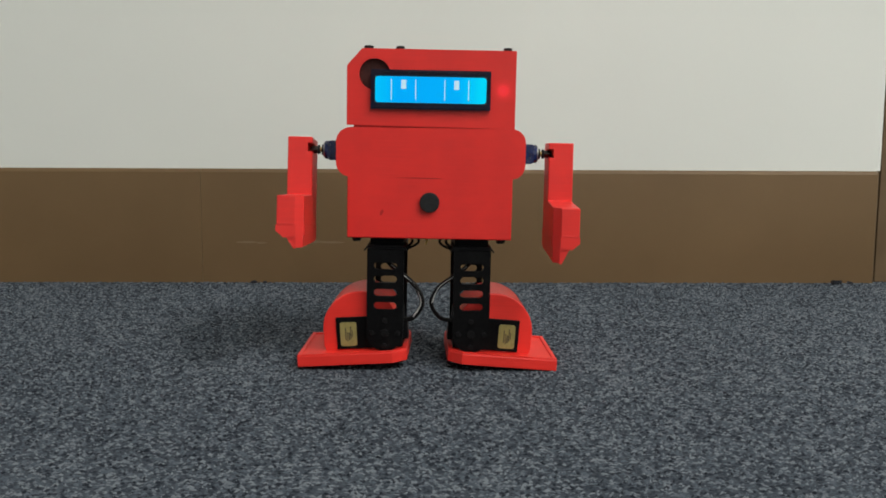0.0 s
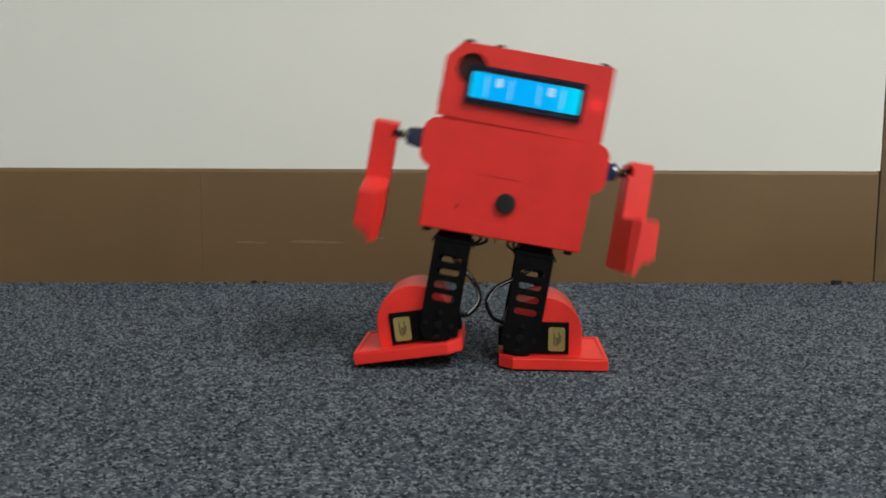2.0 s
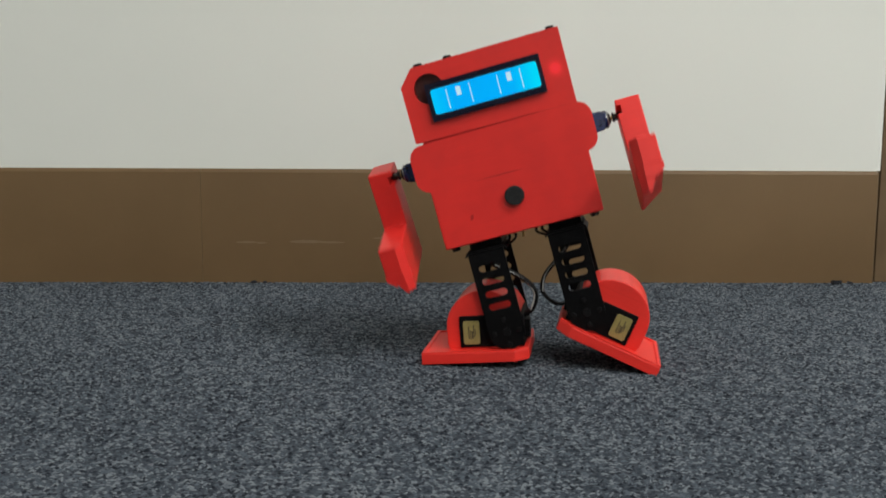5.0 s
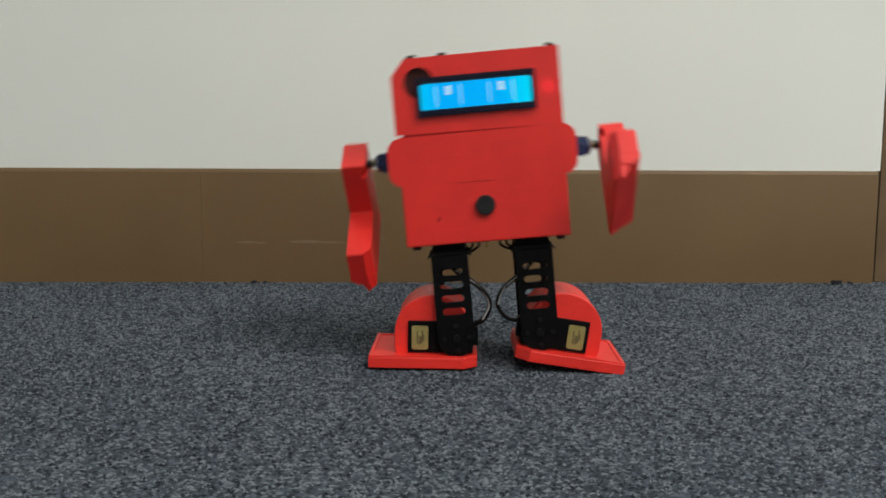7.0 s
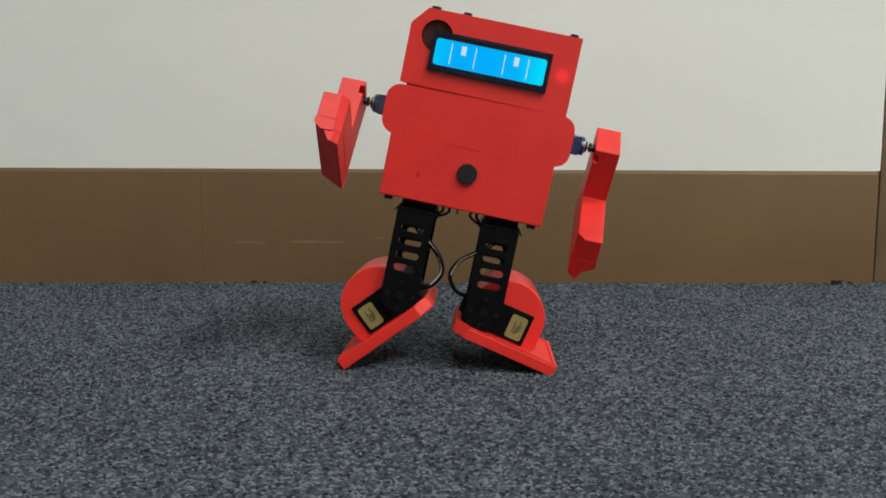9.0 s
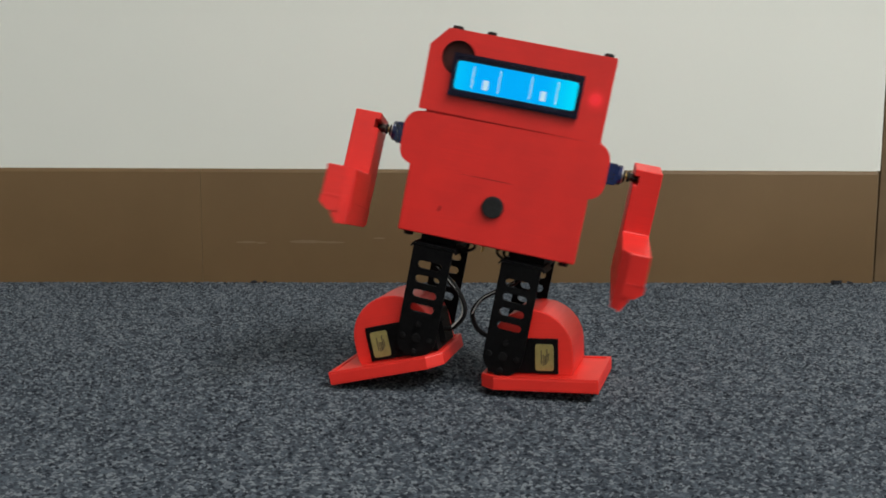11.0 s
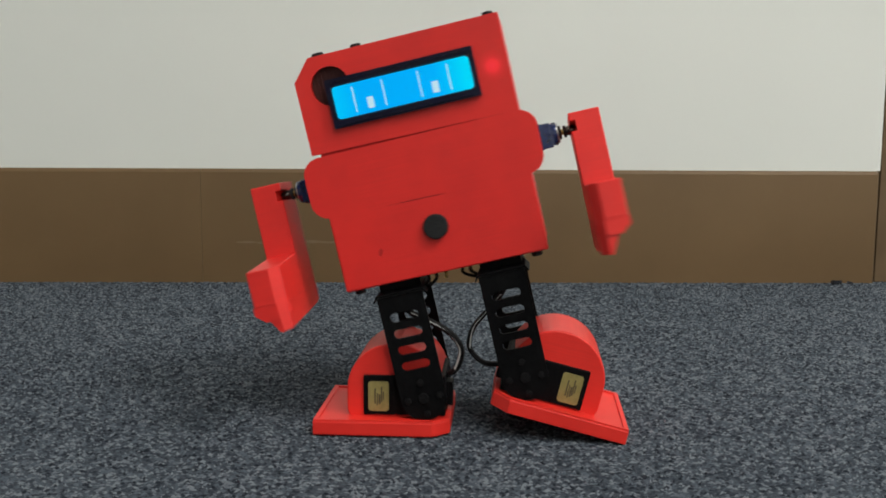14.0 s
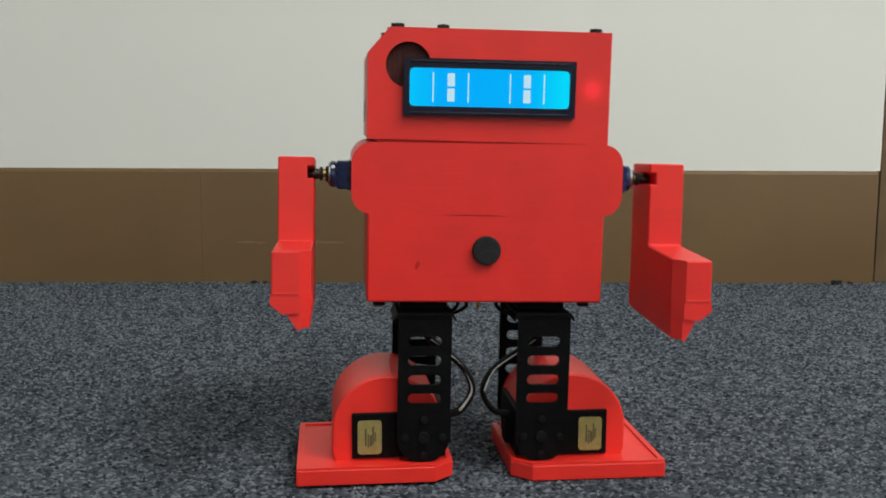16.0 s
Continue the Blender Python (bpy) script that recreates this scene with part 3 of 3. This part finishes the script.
def motions():
    # seconds; place in mm; turn and lean of the body; hips; ankles; arms, in degrees
    rows = [
        (0.0, -8.7, 619.9, 1.0, 0.1, 0.8, -1.4, 2.4, -3.9, 3.6, 7.5, 2.5),
        (0.1, -8.7, 620.0, 1.0, 0.7, 0.8, -0.8, 2.7, -4.2, 4.1, 7.5, 2.5),
        (0.2, -8.7, 620.1, 1.0, 1.3, 1.0, -0.2, 3.0, -4.4, 4.6, 7.5, 2.5),
        (0.3, -7.3, 620.2, 1.6, 1.9, 0.9, 0.4, 3.4, -5.2, 5.9, 8.1, 1.1),
        (0.4, -6.8, 619.0, 17.9, -1.2, -3.3, 1.0, 3.7, -17.9, 32.7, 18.4, -11.3),
        (0.5, -7.0, 620.6, 17.6, -2.8, -8.7, 1.6, 4.0, -9.9, 42.4, 5.8, 0.7),
        (0.6, -10.0, 623.4, 11.7, -4.5, -15.2, 0.9, 2.9, 4.6, 46.1, -16.0, 23.9),
        (0.7, -9.8, 624.2, 6.0, -3.8, -16.2, 0.1, 1.9, 11.1, 39.8, -29.8, 38.6),
        (0.8, -3.6, 622.7, 1.6, -2.7, -9.0, -0.7, 0.9, 7.6, 21.6, -30.8, 39.6),
        (0.9, 6.8, 621.5, -0.2, -1.0, 1.6, -1.4, -0.2, -4.6, 2.8, -18.4, 26.4),
        (1.0, 15.9, 620.4, 1.4, 0.0, 11.0, -2.2, -1.2, -20.9, -10.2, 2.7, 4.0),
        (1.1, 23.4, 620.9, 5.7, -0.4, 17.0, -1.9, -0.4, -37.7, -11.6, 24.9, -19.6),
        (1.2, 24.5, 619.9, 13.1, -3.2, 16.0, -1.5, 0.4, -47.0, -3.0, 36.9, -35.6),
        (1.3, 20.5, 620.0, 19.6, -2.6, 9.5, -1.2, 1.2, -43.8, 14.2, 39.3, -38.2),
        (1.4, 16.7, 620.9, 22.3, -2.8, 0.6, -0.8, 2.0, -31.4, 32.6, 29.8, -26.5),
        (1.5, 12.9, 623.2, 19.6, -2.3, -8.4, -0.5, 2.8, -14.5, 45.9, 10.8, -4.6),
        (1.6, 10.2, 624.5, 13.1, -5.3, -14.3, -1.1, 1.6, 1.3, 47.5, -11.6, 19.2),
        (1.7, 10.2, 624.6, 6.2, -5.8, -14.7, -1.8, 0.4, 10.1, 38.6, -27.8, 36.4),
        (1.8, 15.3, 623.4, 1.3, -4.3, -9.2, -2.5, -0.9, 8.9, 22.3, -31.8, 40.7),
        (1.9, 25.0, 622.4, -0.9, -1.8, 0.5, -3.2, -2.1, -1.8, 4.2, -22.1, 30.4),
        (2.0, 34.0, 621.9, 0.8, 0.3, 9.7, -3.8, -3.3, -17.7, -9.6, -2.3, 9.3),
        (2.1, 40.9, 623.3, 3.8, 3.2, 16.6, -2.5, -3.0, -33.3, -13.4, 20.4, -14.8),
        (2.2, 41.5, 623.5, 10.7, 3.8, 16.8, -1.2, -2.6, -42.3, -6.8, 34.6, -33.1),
        (2.3, 38.9, 622.1, 17.9, 2.1, 11.2, 0.1, -2.3, -41.5, 7.7, 40.0, -38.9),
        (2.4, 35.8, 621.6, 21.8, -0.6, 2.5, 1.5, -2.0, -31.0, 24.8, 32.0, -30.1),
        (2.5, 32.7, 623.6, 20.6, -3.0, -6.6, 2.8, -1.6, -14.7, 38.1, 15.7, -9.9),
        (2.6, 30.3, 625.1, 14.7, -6.1, -13.4, 1.4, -2.0, 0.9, 43.2, -7.0, 14.3),
        (2.7, 29.9, 625.6, 7.5, -6.8, -15.2, -0.0, -2.4, 10.7, 37.7, -25.1, 33.6),
        (2.8, 34.1, 624.5, 2.1, -5.3, -10.9, -1.4, -2.9, 10.8, 23.9, -32.1, 41.0),
        (2.9, 43.4, 623.3, -0.8, -2.5, -1.7, -2.8, -3.3, 1.0, 6.9, -25.3, 33.8),
        (3.0, 53.2, 622.9, 0.2, 0.1, 7.8, -4.3, -3.7, -15.2, -7.1, -7.2, 14.5),
        (3.1, 61.5, 624.6, 2.5, 3.5, 16.1, -4.0, -3.2, -31.5, -13.0, 15.6, -9.7),
        (3.2, 63.5, 625.1, 8.8, 4.6, 17.8, -3.6, -2.7, -42.3, -8.4, 31.9, -30.0),
        (3.3, 61.7, 624.5, 16.0, 3.8, 13.6, -3.3, -2.2, -43.6, 4.9, 40.0, -38.9),
        (3.4, 58.7, 625.8, 21.0, 3.7, 5.6, -3.0, -1.7, -35.1, 22.1, 34.6, -33.2),
        (3.5, 55.8, 628.0, 21.1, 3.5, -3.5, -2.7, -1.2, -19.4, 37.0, 20.5, -15.0),
        (3.6, 52.9, 627.8, 16.0, -2.6, -11.3, -2.3, -1.5, -2.6, 44.3, -2.0, 9.0),
        (3.7, 51.4, 627.8, 8.8, -6.5, -15.0, -1.9, -1.8, 9.5, 41.2, -21.9, 30.2),
        (3.8, 54.0, 626.9, 2.7, -6.0, -12.5, -1.5, -2.1, 12.4, 28.8, -31.7, 40.6),
        (3.9, 61.9, 625.7, -0.4, -3.5, -4.5, -1.0, -2.3, 5.2, 12.1, -27.9, 36.5),
        (4.0, 71.7, 625.1, -0.6, -0.8, 4.8, -0.6, -2.6, -9.4, -3.0, -11.9, 19.5),
        (4.1, 81.6, 624.3, 2.1, -0.8, 13.2, -0.7, -2.6, -26.7, -11.4, 10.6, -4.4),
        (4.2, 86.6, 622.7, 7.2, -3.0, 16.6, -0.9, -2.6, -39.9, -9.6, 29.6, -26.3),
        (4.3, 83.8, 621.2, 13.7, -4.5, 13.9, -1.0, -2.7, -43.5, 1.2, 38.7, -37.5),
        (4.4, 81.0, 622.0, 17.4, -4.8, 11.1, -1.1, -2.7, -43.5, 9.2, 34.3, -32.8),
        (4.5, 82.7, 622.2, 9.9, -4.8, 14.2, -1.3, -2.7, -38.6, -3.3, 19.9, -14.3),
        (4.6, 80.5, 621.9, 2.7, -5.1, 11.8, -1.4, -2.7, -25.1, -8.2, -2.8, 9.8),
        (4.7, 71.6, 622.5, -0.0, -5.7, 3.1, -1.5, -2.8, -7.7, -3.6, -22.4, 30.7),
        (4.8, 66.8, 622.8, 0.1, -6.3, -2.5, -1.7, -2.8, 7.1, 9.1, -31.8, 40.7),
        (4.9, 59.0, 624.3, 2.6, -6.7, -10.5, -1.8, -2.8, 14.3, 25.1, -27.6, 36.2),
        (5.0, 53.6, 625.5, 6.1, -6.8, -15.7, -1.9, -2.8, 11.3, 38.8, -11.2, 18.8),
        (5.1, 54.8, 624.3, 14.3, -6.5, -13.4, -2.0, -2.9, -0.6, 45.3, 11.2, -5.1),
        (5.2, 57.4, 622.2, 20.6, -5.9, -6.9, -2.2, -2.9, -17.0, 42.3, 29.9, -26.8),
        (5.3, 59.9, 620.8, 22.3, -5.2, 1.0, -2.3, -2.9, -31.7, 31.1, 39.4, -38.3),
        (5.4, 62.5, 620.4, 18.8, -4.7, 8.1, -2.4, -2.9, -39.1, 15.8, 36.7, -35.4),
        (5.5, 64.4, 620.5, 11.7, -4.6, 12.1, -2.6, -3.0, -36.4, 2.2, 24.5, -19.2),
        (5.6, 62.9, 620.4, 4.0, -4.8, 10.8, -2.7, -3.0, -24.4, -4.7, 2.2, 4.5),
        (5.7, 54.5, 621.0, 0.3, -5.3, 2.9, -2.8, -3.0, -7.4, -2.1, -18.8, 26.8),
        (5.8, 51.2, 621.3, 0.7, -6.0, -1.4, -3.0, -3.0, 8.5, 9.1, -30.9, 39.7),
        (5.9, 43.9, 622.7, 3.7, -6.5, -9.1, -3.1, -3.1, 17.8, 24.8, -29.7, 38.4),
        (6.0, 35.5, 625.0, 3.7, -6.6, -17.2, -3.2, -3.1, 17.1, 39.5, -15.6, 23.4),
        (6.1, 35.7, 624.5, 11.3, -6.4, -16.3, -3.3, -3.1, 6.7, 47.9, 6.3, 0.2),
        (6.2, 38.7, 622.3, 18.7, -5.8, -10.4, -3.5, -3.1, -9.2, 47.0, 27.3, -22.7),
        (6.3, 41.5, 620.0, 21.9, -5.2, -2.5, -3.6, -3.2, -24.8, 37.4, 38.1, -36.9),
        (6.4, 46.9, 618.4, 20.9, -3.7, 6.8, -3.7, -3.2, -39.9, 21.1, 38.5, -37.3),
        (6.5, 50.1, 618.4, 18.9, -1.7, 11.5, -3.9, -3.2, -46.5, 12.1, 33.5, -32.0),
        (6.6, 48.0, 618.5, 19.0, -0.8, 11.2, -2.7, -2.1, -45.9, 12.5, 33.5, -32.0),
        (6.7, 49.0, 619.3, 12.2, 0.3, 13.6, -1.6, -1.0, -40.7, 1.0, 19.9, -14.3),
        (6.8, 46.5, 619.2, 5.3, -0.1, 11.1, -0.4, 0.1, -26.9, -3.8, -2.8, 9.8),
        (6.9, 39.2, 619.1, 0.7, -1.5, 3.8, 0.7, 1.2, -9.3, 0.9, -22.4, 30.7),
        (7.0, 29.6, 619.4, -0.1, -3.1, -5.4, 1.8, 2.3, 5.9, 13.5, -31.8, 40.7),
        (7.1, 20.6, 620.2, 3.0, -4.5, -13.0, 2.0, 1.6, 12.1, 30.1, -27.6, 36.2),
        (7.2, 16.8, 620.6, 9.8, -4.6, -15.7, 2.2, 0.9, 8.2, 44.4, -11.2, 18.8),
        (7.3, 18.7, 619.3, 16.6, -5.2, -12.1, 2.3, 0.2, -3.7, 46.2, 11.2, -5.1),
        (7.4, 21.6, 617.4, 21.6, -4.6, -4.6, 2.5, -0.5, -20.1, 38.6, 29.9, -26.8),
        (7.5, 24.8, 616.2, 21.7, -3.8, 4.6, 2.7, -1.2, -34.6, 22.6, 39.4, -38.3),
        (7.6, 27.7, 617.1, 18.5, -0.8, 11.2, 2.3, -0.4, -42.7, 9.6, 36.7, -35.4),
        (7.7, 29.9, 618.2, 12.2, 0.7, 14.6, 1.9, 0.4, -40.6, -1.8, 24.5, -19.2),
        (7.8, 28.7, 618.6, 5.7, 0.7, 12.9, 1.5, 1.2, -29.1, -6.5, 2.2, 4.5),
        (7.9, 22.7, 618.5, 1.4, -0.4, 5.9, 1.1, 2.0, -12.7, -1.7, -18.8, 26.8),
        (8.0, 13.5, 618.7, 0.2, -2.0, -3.8, 0.7, 2.8, 2.6, 11.6, -30.9, 39.7),
        (8.1, 6.0, 618.8, 2.5, -4.9, -10.5, 0.7, 3.0, 10.9, 25.1, -29.7, 38.4),
        (8.2, 1.2, 619.1, 6.9, -6.4, -14.5, 0.7, 3.2, 9.1, 37.7, -15.6, 23.4),
        (8.3, 1.3, 618.2, 14.5, -6.4, -12.4, 0.7, 3.4, -2.2, 43.8, 6.3, 0.2),
        (8.4, 3.5, 616.3, 20.9, -5.2, -5.8, 0.6, 3.6, -19.1, 40.7, 27.3, -22.7),
        (8.5, 5.6, 615.1, 22.8, -3.4, 2.8, 0.6, 3.8, -35.7, 28.8, 38.1, -36.9),
        (8.6, 9.8, 615.4, 20.3, -1.9, 10.1, 0.5, 3.5, -45.6, 15.0, 38.5, -37.3),
        (8.7, 11.9, 615.8, 17.7, -1.8, 12.7, 0.3, 3.2, -47.0, 8.5, 33.5, -32.0),
        (8.8, 11.7, 615.8, 18.2, -2.4, 12.3, 0.2, 2.9, -47.0, 9.8, 33.5, -32.0),
        (8.9, 11.4, 615.9, 18.8, -2.9, 11.8, 0.1, 2.6, -47.1, 11.1, 33.5, -32.0),
        (9.0, 11.3, 615.9, 19.3, -3.5, 11.3, -0.1, 2.2, -47.2, 12.4, 33.5, -32.0),
        (9.1, 10.9, 614.9, 20.6, -3.6, 10.5, -0.1, 2.2, -47.4, 15.2, 33.5, -32.0),
        (9.2, 9.6, 615.2, 17.7, 5.6, 6.4, -12.7, -14.2, -35.2, 17.3, 26.4, -24.6),
        (9.3, -2.8, 606.4, 7.6, 12.4, -12.2, -18.6, -22.6, 7.7, 31.6, 6.3, 2.5),
        (9.4, -4.4, 609.7, 3.8, -6.7, -14.9, 0.1, -3.9, 12.0, 35.2, 2.0, 9.1),
        (9.5, -0.2, 612.7, 5.9, -26.4, -12.7, 19.5, 15.5, 9.3, 31.6, -0.9, 13.6),
        (9.6, 5.4, 608.6, 6.9, -39.7, -6.5, 32.4, 28.5, 0.4, 21.9, -1.3, 14.2),
        (9.7, 9.7, 599.4, 5.1, -42.1, 1.5, 34.3, 30.6, -11.4, 9.4, 0.9, 10.8),
        (9.8, 15.0, 592.0, 5.1, -32.9, 8.6, 24.7, 21.0, -21.6, -1.5, 4.9, 4.6),
        (9.9, 20.0, 591.4, 3.2, -15.5, 12.2, 6.9, 3.3, -26.6, -7.2, 9.4, -2.2),
        (10.0, 20.5, 593.8, 4.0, 3.5, 11.0, -12.5, -16.0, -24.4, -5.9, 12.6, -7.1),
        (10.1, 16.8, 591.8, 4.0, 17.2, 5.5, -26.6, -30.0, -15.7, 2.0, 13.4, -8.4),
        (10.2, 11.8, 584.7, 4.0, 20.4, -2.3, -30.2, -33.6, -3.7, 13.2, 11.6, -5.6),
        (10.3, 6.4, 579.4, 4.7, 11.8, -9.5, -22.0, -25.3, 7.5, 23.7, 7.8, 0.3),
        (10.4, 5.4, 580.5, 3.5, -5.7, -12.3, -5.0, -8.0, 13.9, 29.4, 3.3, 7.2),
        (10.5, 8.2, 583.1, 3.9, -25.9, -11.6, 15.0, 11.9, 13.3, 28.0, -0.2, 12.6),
        (10.6, 12.2, 581.2, 3.8, -41.9, -7.8, 30.5, 27.5, 6.0, 19.9, -1.5, 14.5),
        (10.7, 16.5, 572.3, 2.4, -47.9, 0.1, 36.1, 33.2, -5.3, 7.8, -0.1, 12.3),
        (10.8, 20.9, 563.1, 1.8, -42.1, 7.6, 29.9, 27.0, -16.4, -4.0, 3.6, 6.7),
        (10.9, 24.4, 561.3, 3.6, -26.7, 10.6, 14.1, 11.3, -23.3, -11.7, 8.1, -0.2),
        (11.0, 26.4, 563.1, 3.8, -7.4, 10.5, -5.6, -8.2, -23.4, -12.5, 11.8, -5.9),
        (11.1, 25.6, 563.1, 2.2, 8.6, 7.5, -22.1, -24.6, -16.5, -6.4, 13.5, -8.5),
        (11.2, 22.0, 558.3, 0.9, 15.4, 1.3, -29.3, -31.7, -5.2, 4.1, 12.4, -6.9),
        (11.3, 22.0, 555.1, 0.6, 15.0, 0.4, -29.3, -31.6, -3.5, 5.1, 13.6, -4.1),
        (11.4, 21.2, 555.6, 1.5, 16.0, 0.5, -28.0, -30.0, -3.7, 6.0, 13.6, -4.1),
        (11.5, 20.4, 556.1, 2.4, 16.8, 0.5, -26.7, -28.4, -4.0, 7.0, 13.6, -4.1),
        (11.6, 20.9, 558.2, 3.0, 19.9, 0.8, -29.0, -30.6, -4.9, 6.2, 13.6, -4.1),
        (11.7, 18.4, 558.0, 3.5, 21.3, -2.9, -29.9, -31.4, 0.2, 11.4, 12.1, -2.4),
        (11.8, 13.6, 558.1, 3.4, 12.9, -9.2, -21.0, -22.3, 9.2, 20.5, 7.8, 2.3),
        (11.9, 9.9, 551.3, 2.0, -3.4, -11.9, -1.7, -3.8, 14.5, 23.9, 3.5, 7.1),
        (12.0, 9.6, 544.5, 0.0, -20.3, -10.8, 18.2, 15.2, 12.7, 20.1, 0.6, 10.3),
        (12.1, 14.3, 543.9, 0.8, -32.1, -5.2, 29.0, 30.8, 4.0, 13.0, 0.2, 10.7),
        (12.2, 19.6, 538.8, 1.3, -33.1, 2.5, 28.8, 35.5, -7.4, 3.0, 2.4, 8.3),
        (12.3, 23.8, 530.3, 1.5, -26.4, 9.0, 22.0, 26.6, -18.5, -7.8, 6.4, 3.8),
        (12.4, 26.8, 527.6, 1.8, -11.7, 12.2, 7.1, 9.8, -24.5, -13.5, 10.9, -1.1),
        (12.5, 27.5, 527.3, 0.4, 4.9, 12.1, -9.5, -8.9, -23.4, -12.0, 14.1, -4.6),
        (12.6, 25.0, 527.7, 0.1, 18.3, 7.4, -26.2, -25.9, -14.9, -5.6, 14.9, -5.5),
        (12.7, 19.7, 522.4, 1.0, 21.3, -0.6, -32.5, -32.4, -3.1, 4.2, 13.1, -3.5),
        (12.8, 12.9, 515.6, 1.0, 17.1, -8.0, -25.1, -25.7, 7.2, 15.9, 9.3, 0.7),
        (12.9, 9.0, 514.4, 1.7, 4.0, -11.5, -8.7, -10.2, 12.7, 22.9, 4.8, 5.7),
        (13.0, 7.5, 515.8, 0.7, -11.9, -11.9, 10.4, 8.1, 11.2, 22.8, 1.3, 9.6),
        (13.1, 12.2, 514.8, 2.2, -29.9, -6.7, 26.7, 33.4, 4.0, 15.9, 0.0, 10.9),
        (13.2, 17.0, 506.7, 1.7, -37.9, 1.6, 33.0, 48.7, -7.2, 5.0, 1.4, 9.4),
        (13.3, 22.1, 498.3, 2.6, -34.3, 9.9, 30.4, 41.2, -18.4, -6.1, 5.1, 5.3),
        (13.4, 26.0, 497.2, 2.0, -20.9, 14.1, 18.4, 24.1, -25.4, -12.8, 9.6, 0.4),
        (13.5, 27.7, 501.0, 2.3, -3.8, 14.9, 2.3, 3.2, -25.6, -12.8, 13.3, -3.7),
        (13.6, 24.7, 502.4, 3.2, 15.4, 11.1, -20.0, -17.7, -19.5, -6.9, 15.0, -5.6),
        (13.7, 18.3, 496.3, 2.0, 25.6, 2.8, -33.0, -29.4, -8.9, 3.5, 13.9, -4.5),
        (13.8, 12.1, 488.3, 2.8, 23.9, -5.7, -30.0, -28.1, 3.1, 16.1, 10.6, -0.7),
        (13.9, 6.3, 485.4, 1.8, 12.0, -11.8, -16.8, -16.5, 11.5, 25.0, 6.1, 4.2),
        (14.0, 4.3, 487.5, 1.6, -4.8, -13.4, 1.3, 0.0, 13.3, 27.3, 2.1, 8.6),
        (14.1, 6.7, 486.0, 1.1, -21.1, -9.5, 21.3, 22.0, 10.8, 19.6, 0.1, 10.8),
        (14.2, 10.1, 478.0, -0.3, -28.8, -2.8, 33.0, 35.4, 3.1, 6.8, 0.7, 10.1),
        (14.3, 17.5, 470.3, 0.9, -30.2, 6.2, 32.1, 32.5, -10.4, -5.2, 3.8, 6.8),
        (14.4, 23.3, 467.5, 2.9, -20.7, 12.0, 20.5, 18.8, -20.6, -14.2, 8.2, 1.9),
        (14.5, 27.4, 469.2, 2.8, -5.3, 14.9, 3.5, 2.2, -25.3, -13.3, 12.3, -2.7),
        (14.6, 25.2, 468.2, 2.1, 12.3, 10.9, -19.1, -20.3, -19.5, -11.5, 14.7, -5.3),
        (14.7, 22.1, 460.3, -0.4, 22.4, 4.4, -34.1, -35.3, -8.2, -4.2, 14.6, -5.1),
        (14.8, 14.0, 454.4, 1.1, 24.6, -4.1, -32.3, -32.9, 2.5, 9.0, 11.8, -2.1),
        (14.9, 7.2, 451.5, 1.6, 15.5, -11.1, -20.5, -22.1, 10.7, 21.1, 7.5, 2.7),
        (15.0, 3.0, 454.9, 2.0, -0.3, -14.4, -1.9, -4.5, 13.1, 27.2, 3.2, 7.3),
        (15.1, 5.8, 456.2, 3.0, -19.3, -11.7, 15.6, 21.6, 7.9, 25.2, 0.5, 10.4),
        (15.2, 11.1, 450.5, 5.8, -31.6, -4.7, 26.4, 40.8, -3.2, 17.2, 0.2, 10.7),
        (15.3, 16.5, 441.2, 3.7, -32.7, 3.8, 29.7, 38.7, -13.0, 4.3, 2.6, 8.1),
        (15.4, 22.7, 435.0, 3.5, -22.5, 11.0, 21.7, 25.1, -21.1, -6.7, 6.8, 3.5),
        (15.5, 25.9, 436.5, 2.4, -4.4, 13.6, 5.8, 3.8, -23.6, -12.3, 11.2, -1.4),
        (15.6, 26.1, 432.8, 0.3, 11.4, 12.4, -12.5, -16.2, -20.0, -13.4, 14.3, -4.8),
        (15.7, 23.1, 423.4, -1.1, 21.4, 7.0, -25.0, -30.4, -9.9, -8.4, 14.9, -5.5),
        (15.8, 19.1, 423.2, -1.0, 24.1, 2.1, -24.2, -28.0, -3.2, -0.4, 12.8, -5.6),
        (15.9, 17.3, 424.8, -3.5, 2.4, 1.3, 0.6, -1.0, 0.0, -2.2, 5.3, 1.6),
        (16.0, 15.6, 428.1, -2.6, 5.6, 0.9, 1.0, 0.8, -0.9, -0.8, 5.0, 2.0),
    ]
    walk(ROBOT, [(r[0], pose(r[1] * MM, (r[2] + 25) * MM, (r[3] + 77) * MM, 0, r[5], r[4]) @ Matrix.Translation(-WAIST)) for r in rows])
    for k, s in enumerate((-1, 1)):
        hip = Vector((s * HIP_X, HIP_Y, 0)) * MM
        walk(LEGS[k], [(r[0], pose(hip.x, hip.y, 0, 0, 0, r[6 + k])) for r in rows])
        walk(FEET[k], [(r[0], pose(hip.x, hip.y, ANKLE_Z * MM, 0, r[8 + k], r[6 + k])) for r in rows])
        walk(ARMS[k], [(r[0], pose(0, ARM_Y * MM, ARM_Z * MM, -r[10 + k])) for r in rows])
    up, down = pose(0, 0, 0), pose(0, 0, -6.2 * MM)
    for k, pupil in PUPILS:
        last = up if k == 0 else down
        walk(pupil, [(0.0, up), (9.1, up), (9.14, down), (15.8, down), (15.84, last), (16.0, last)])


motions()
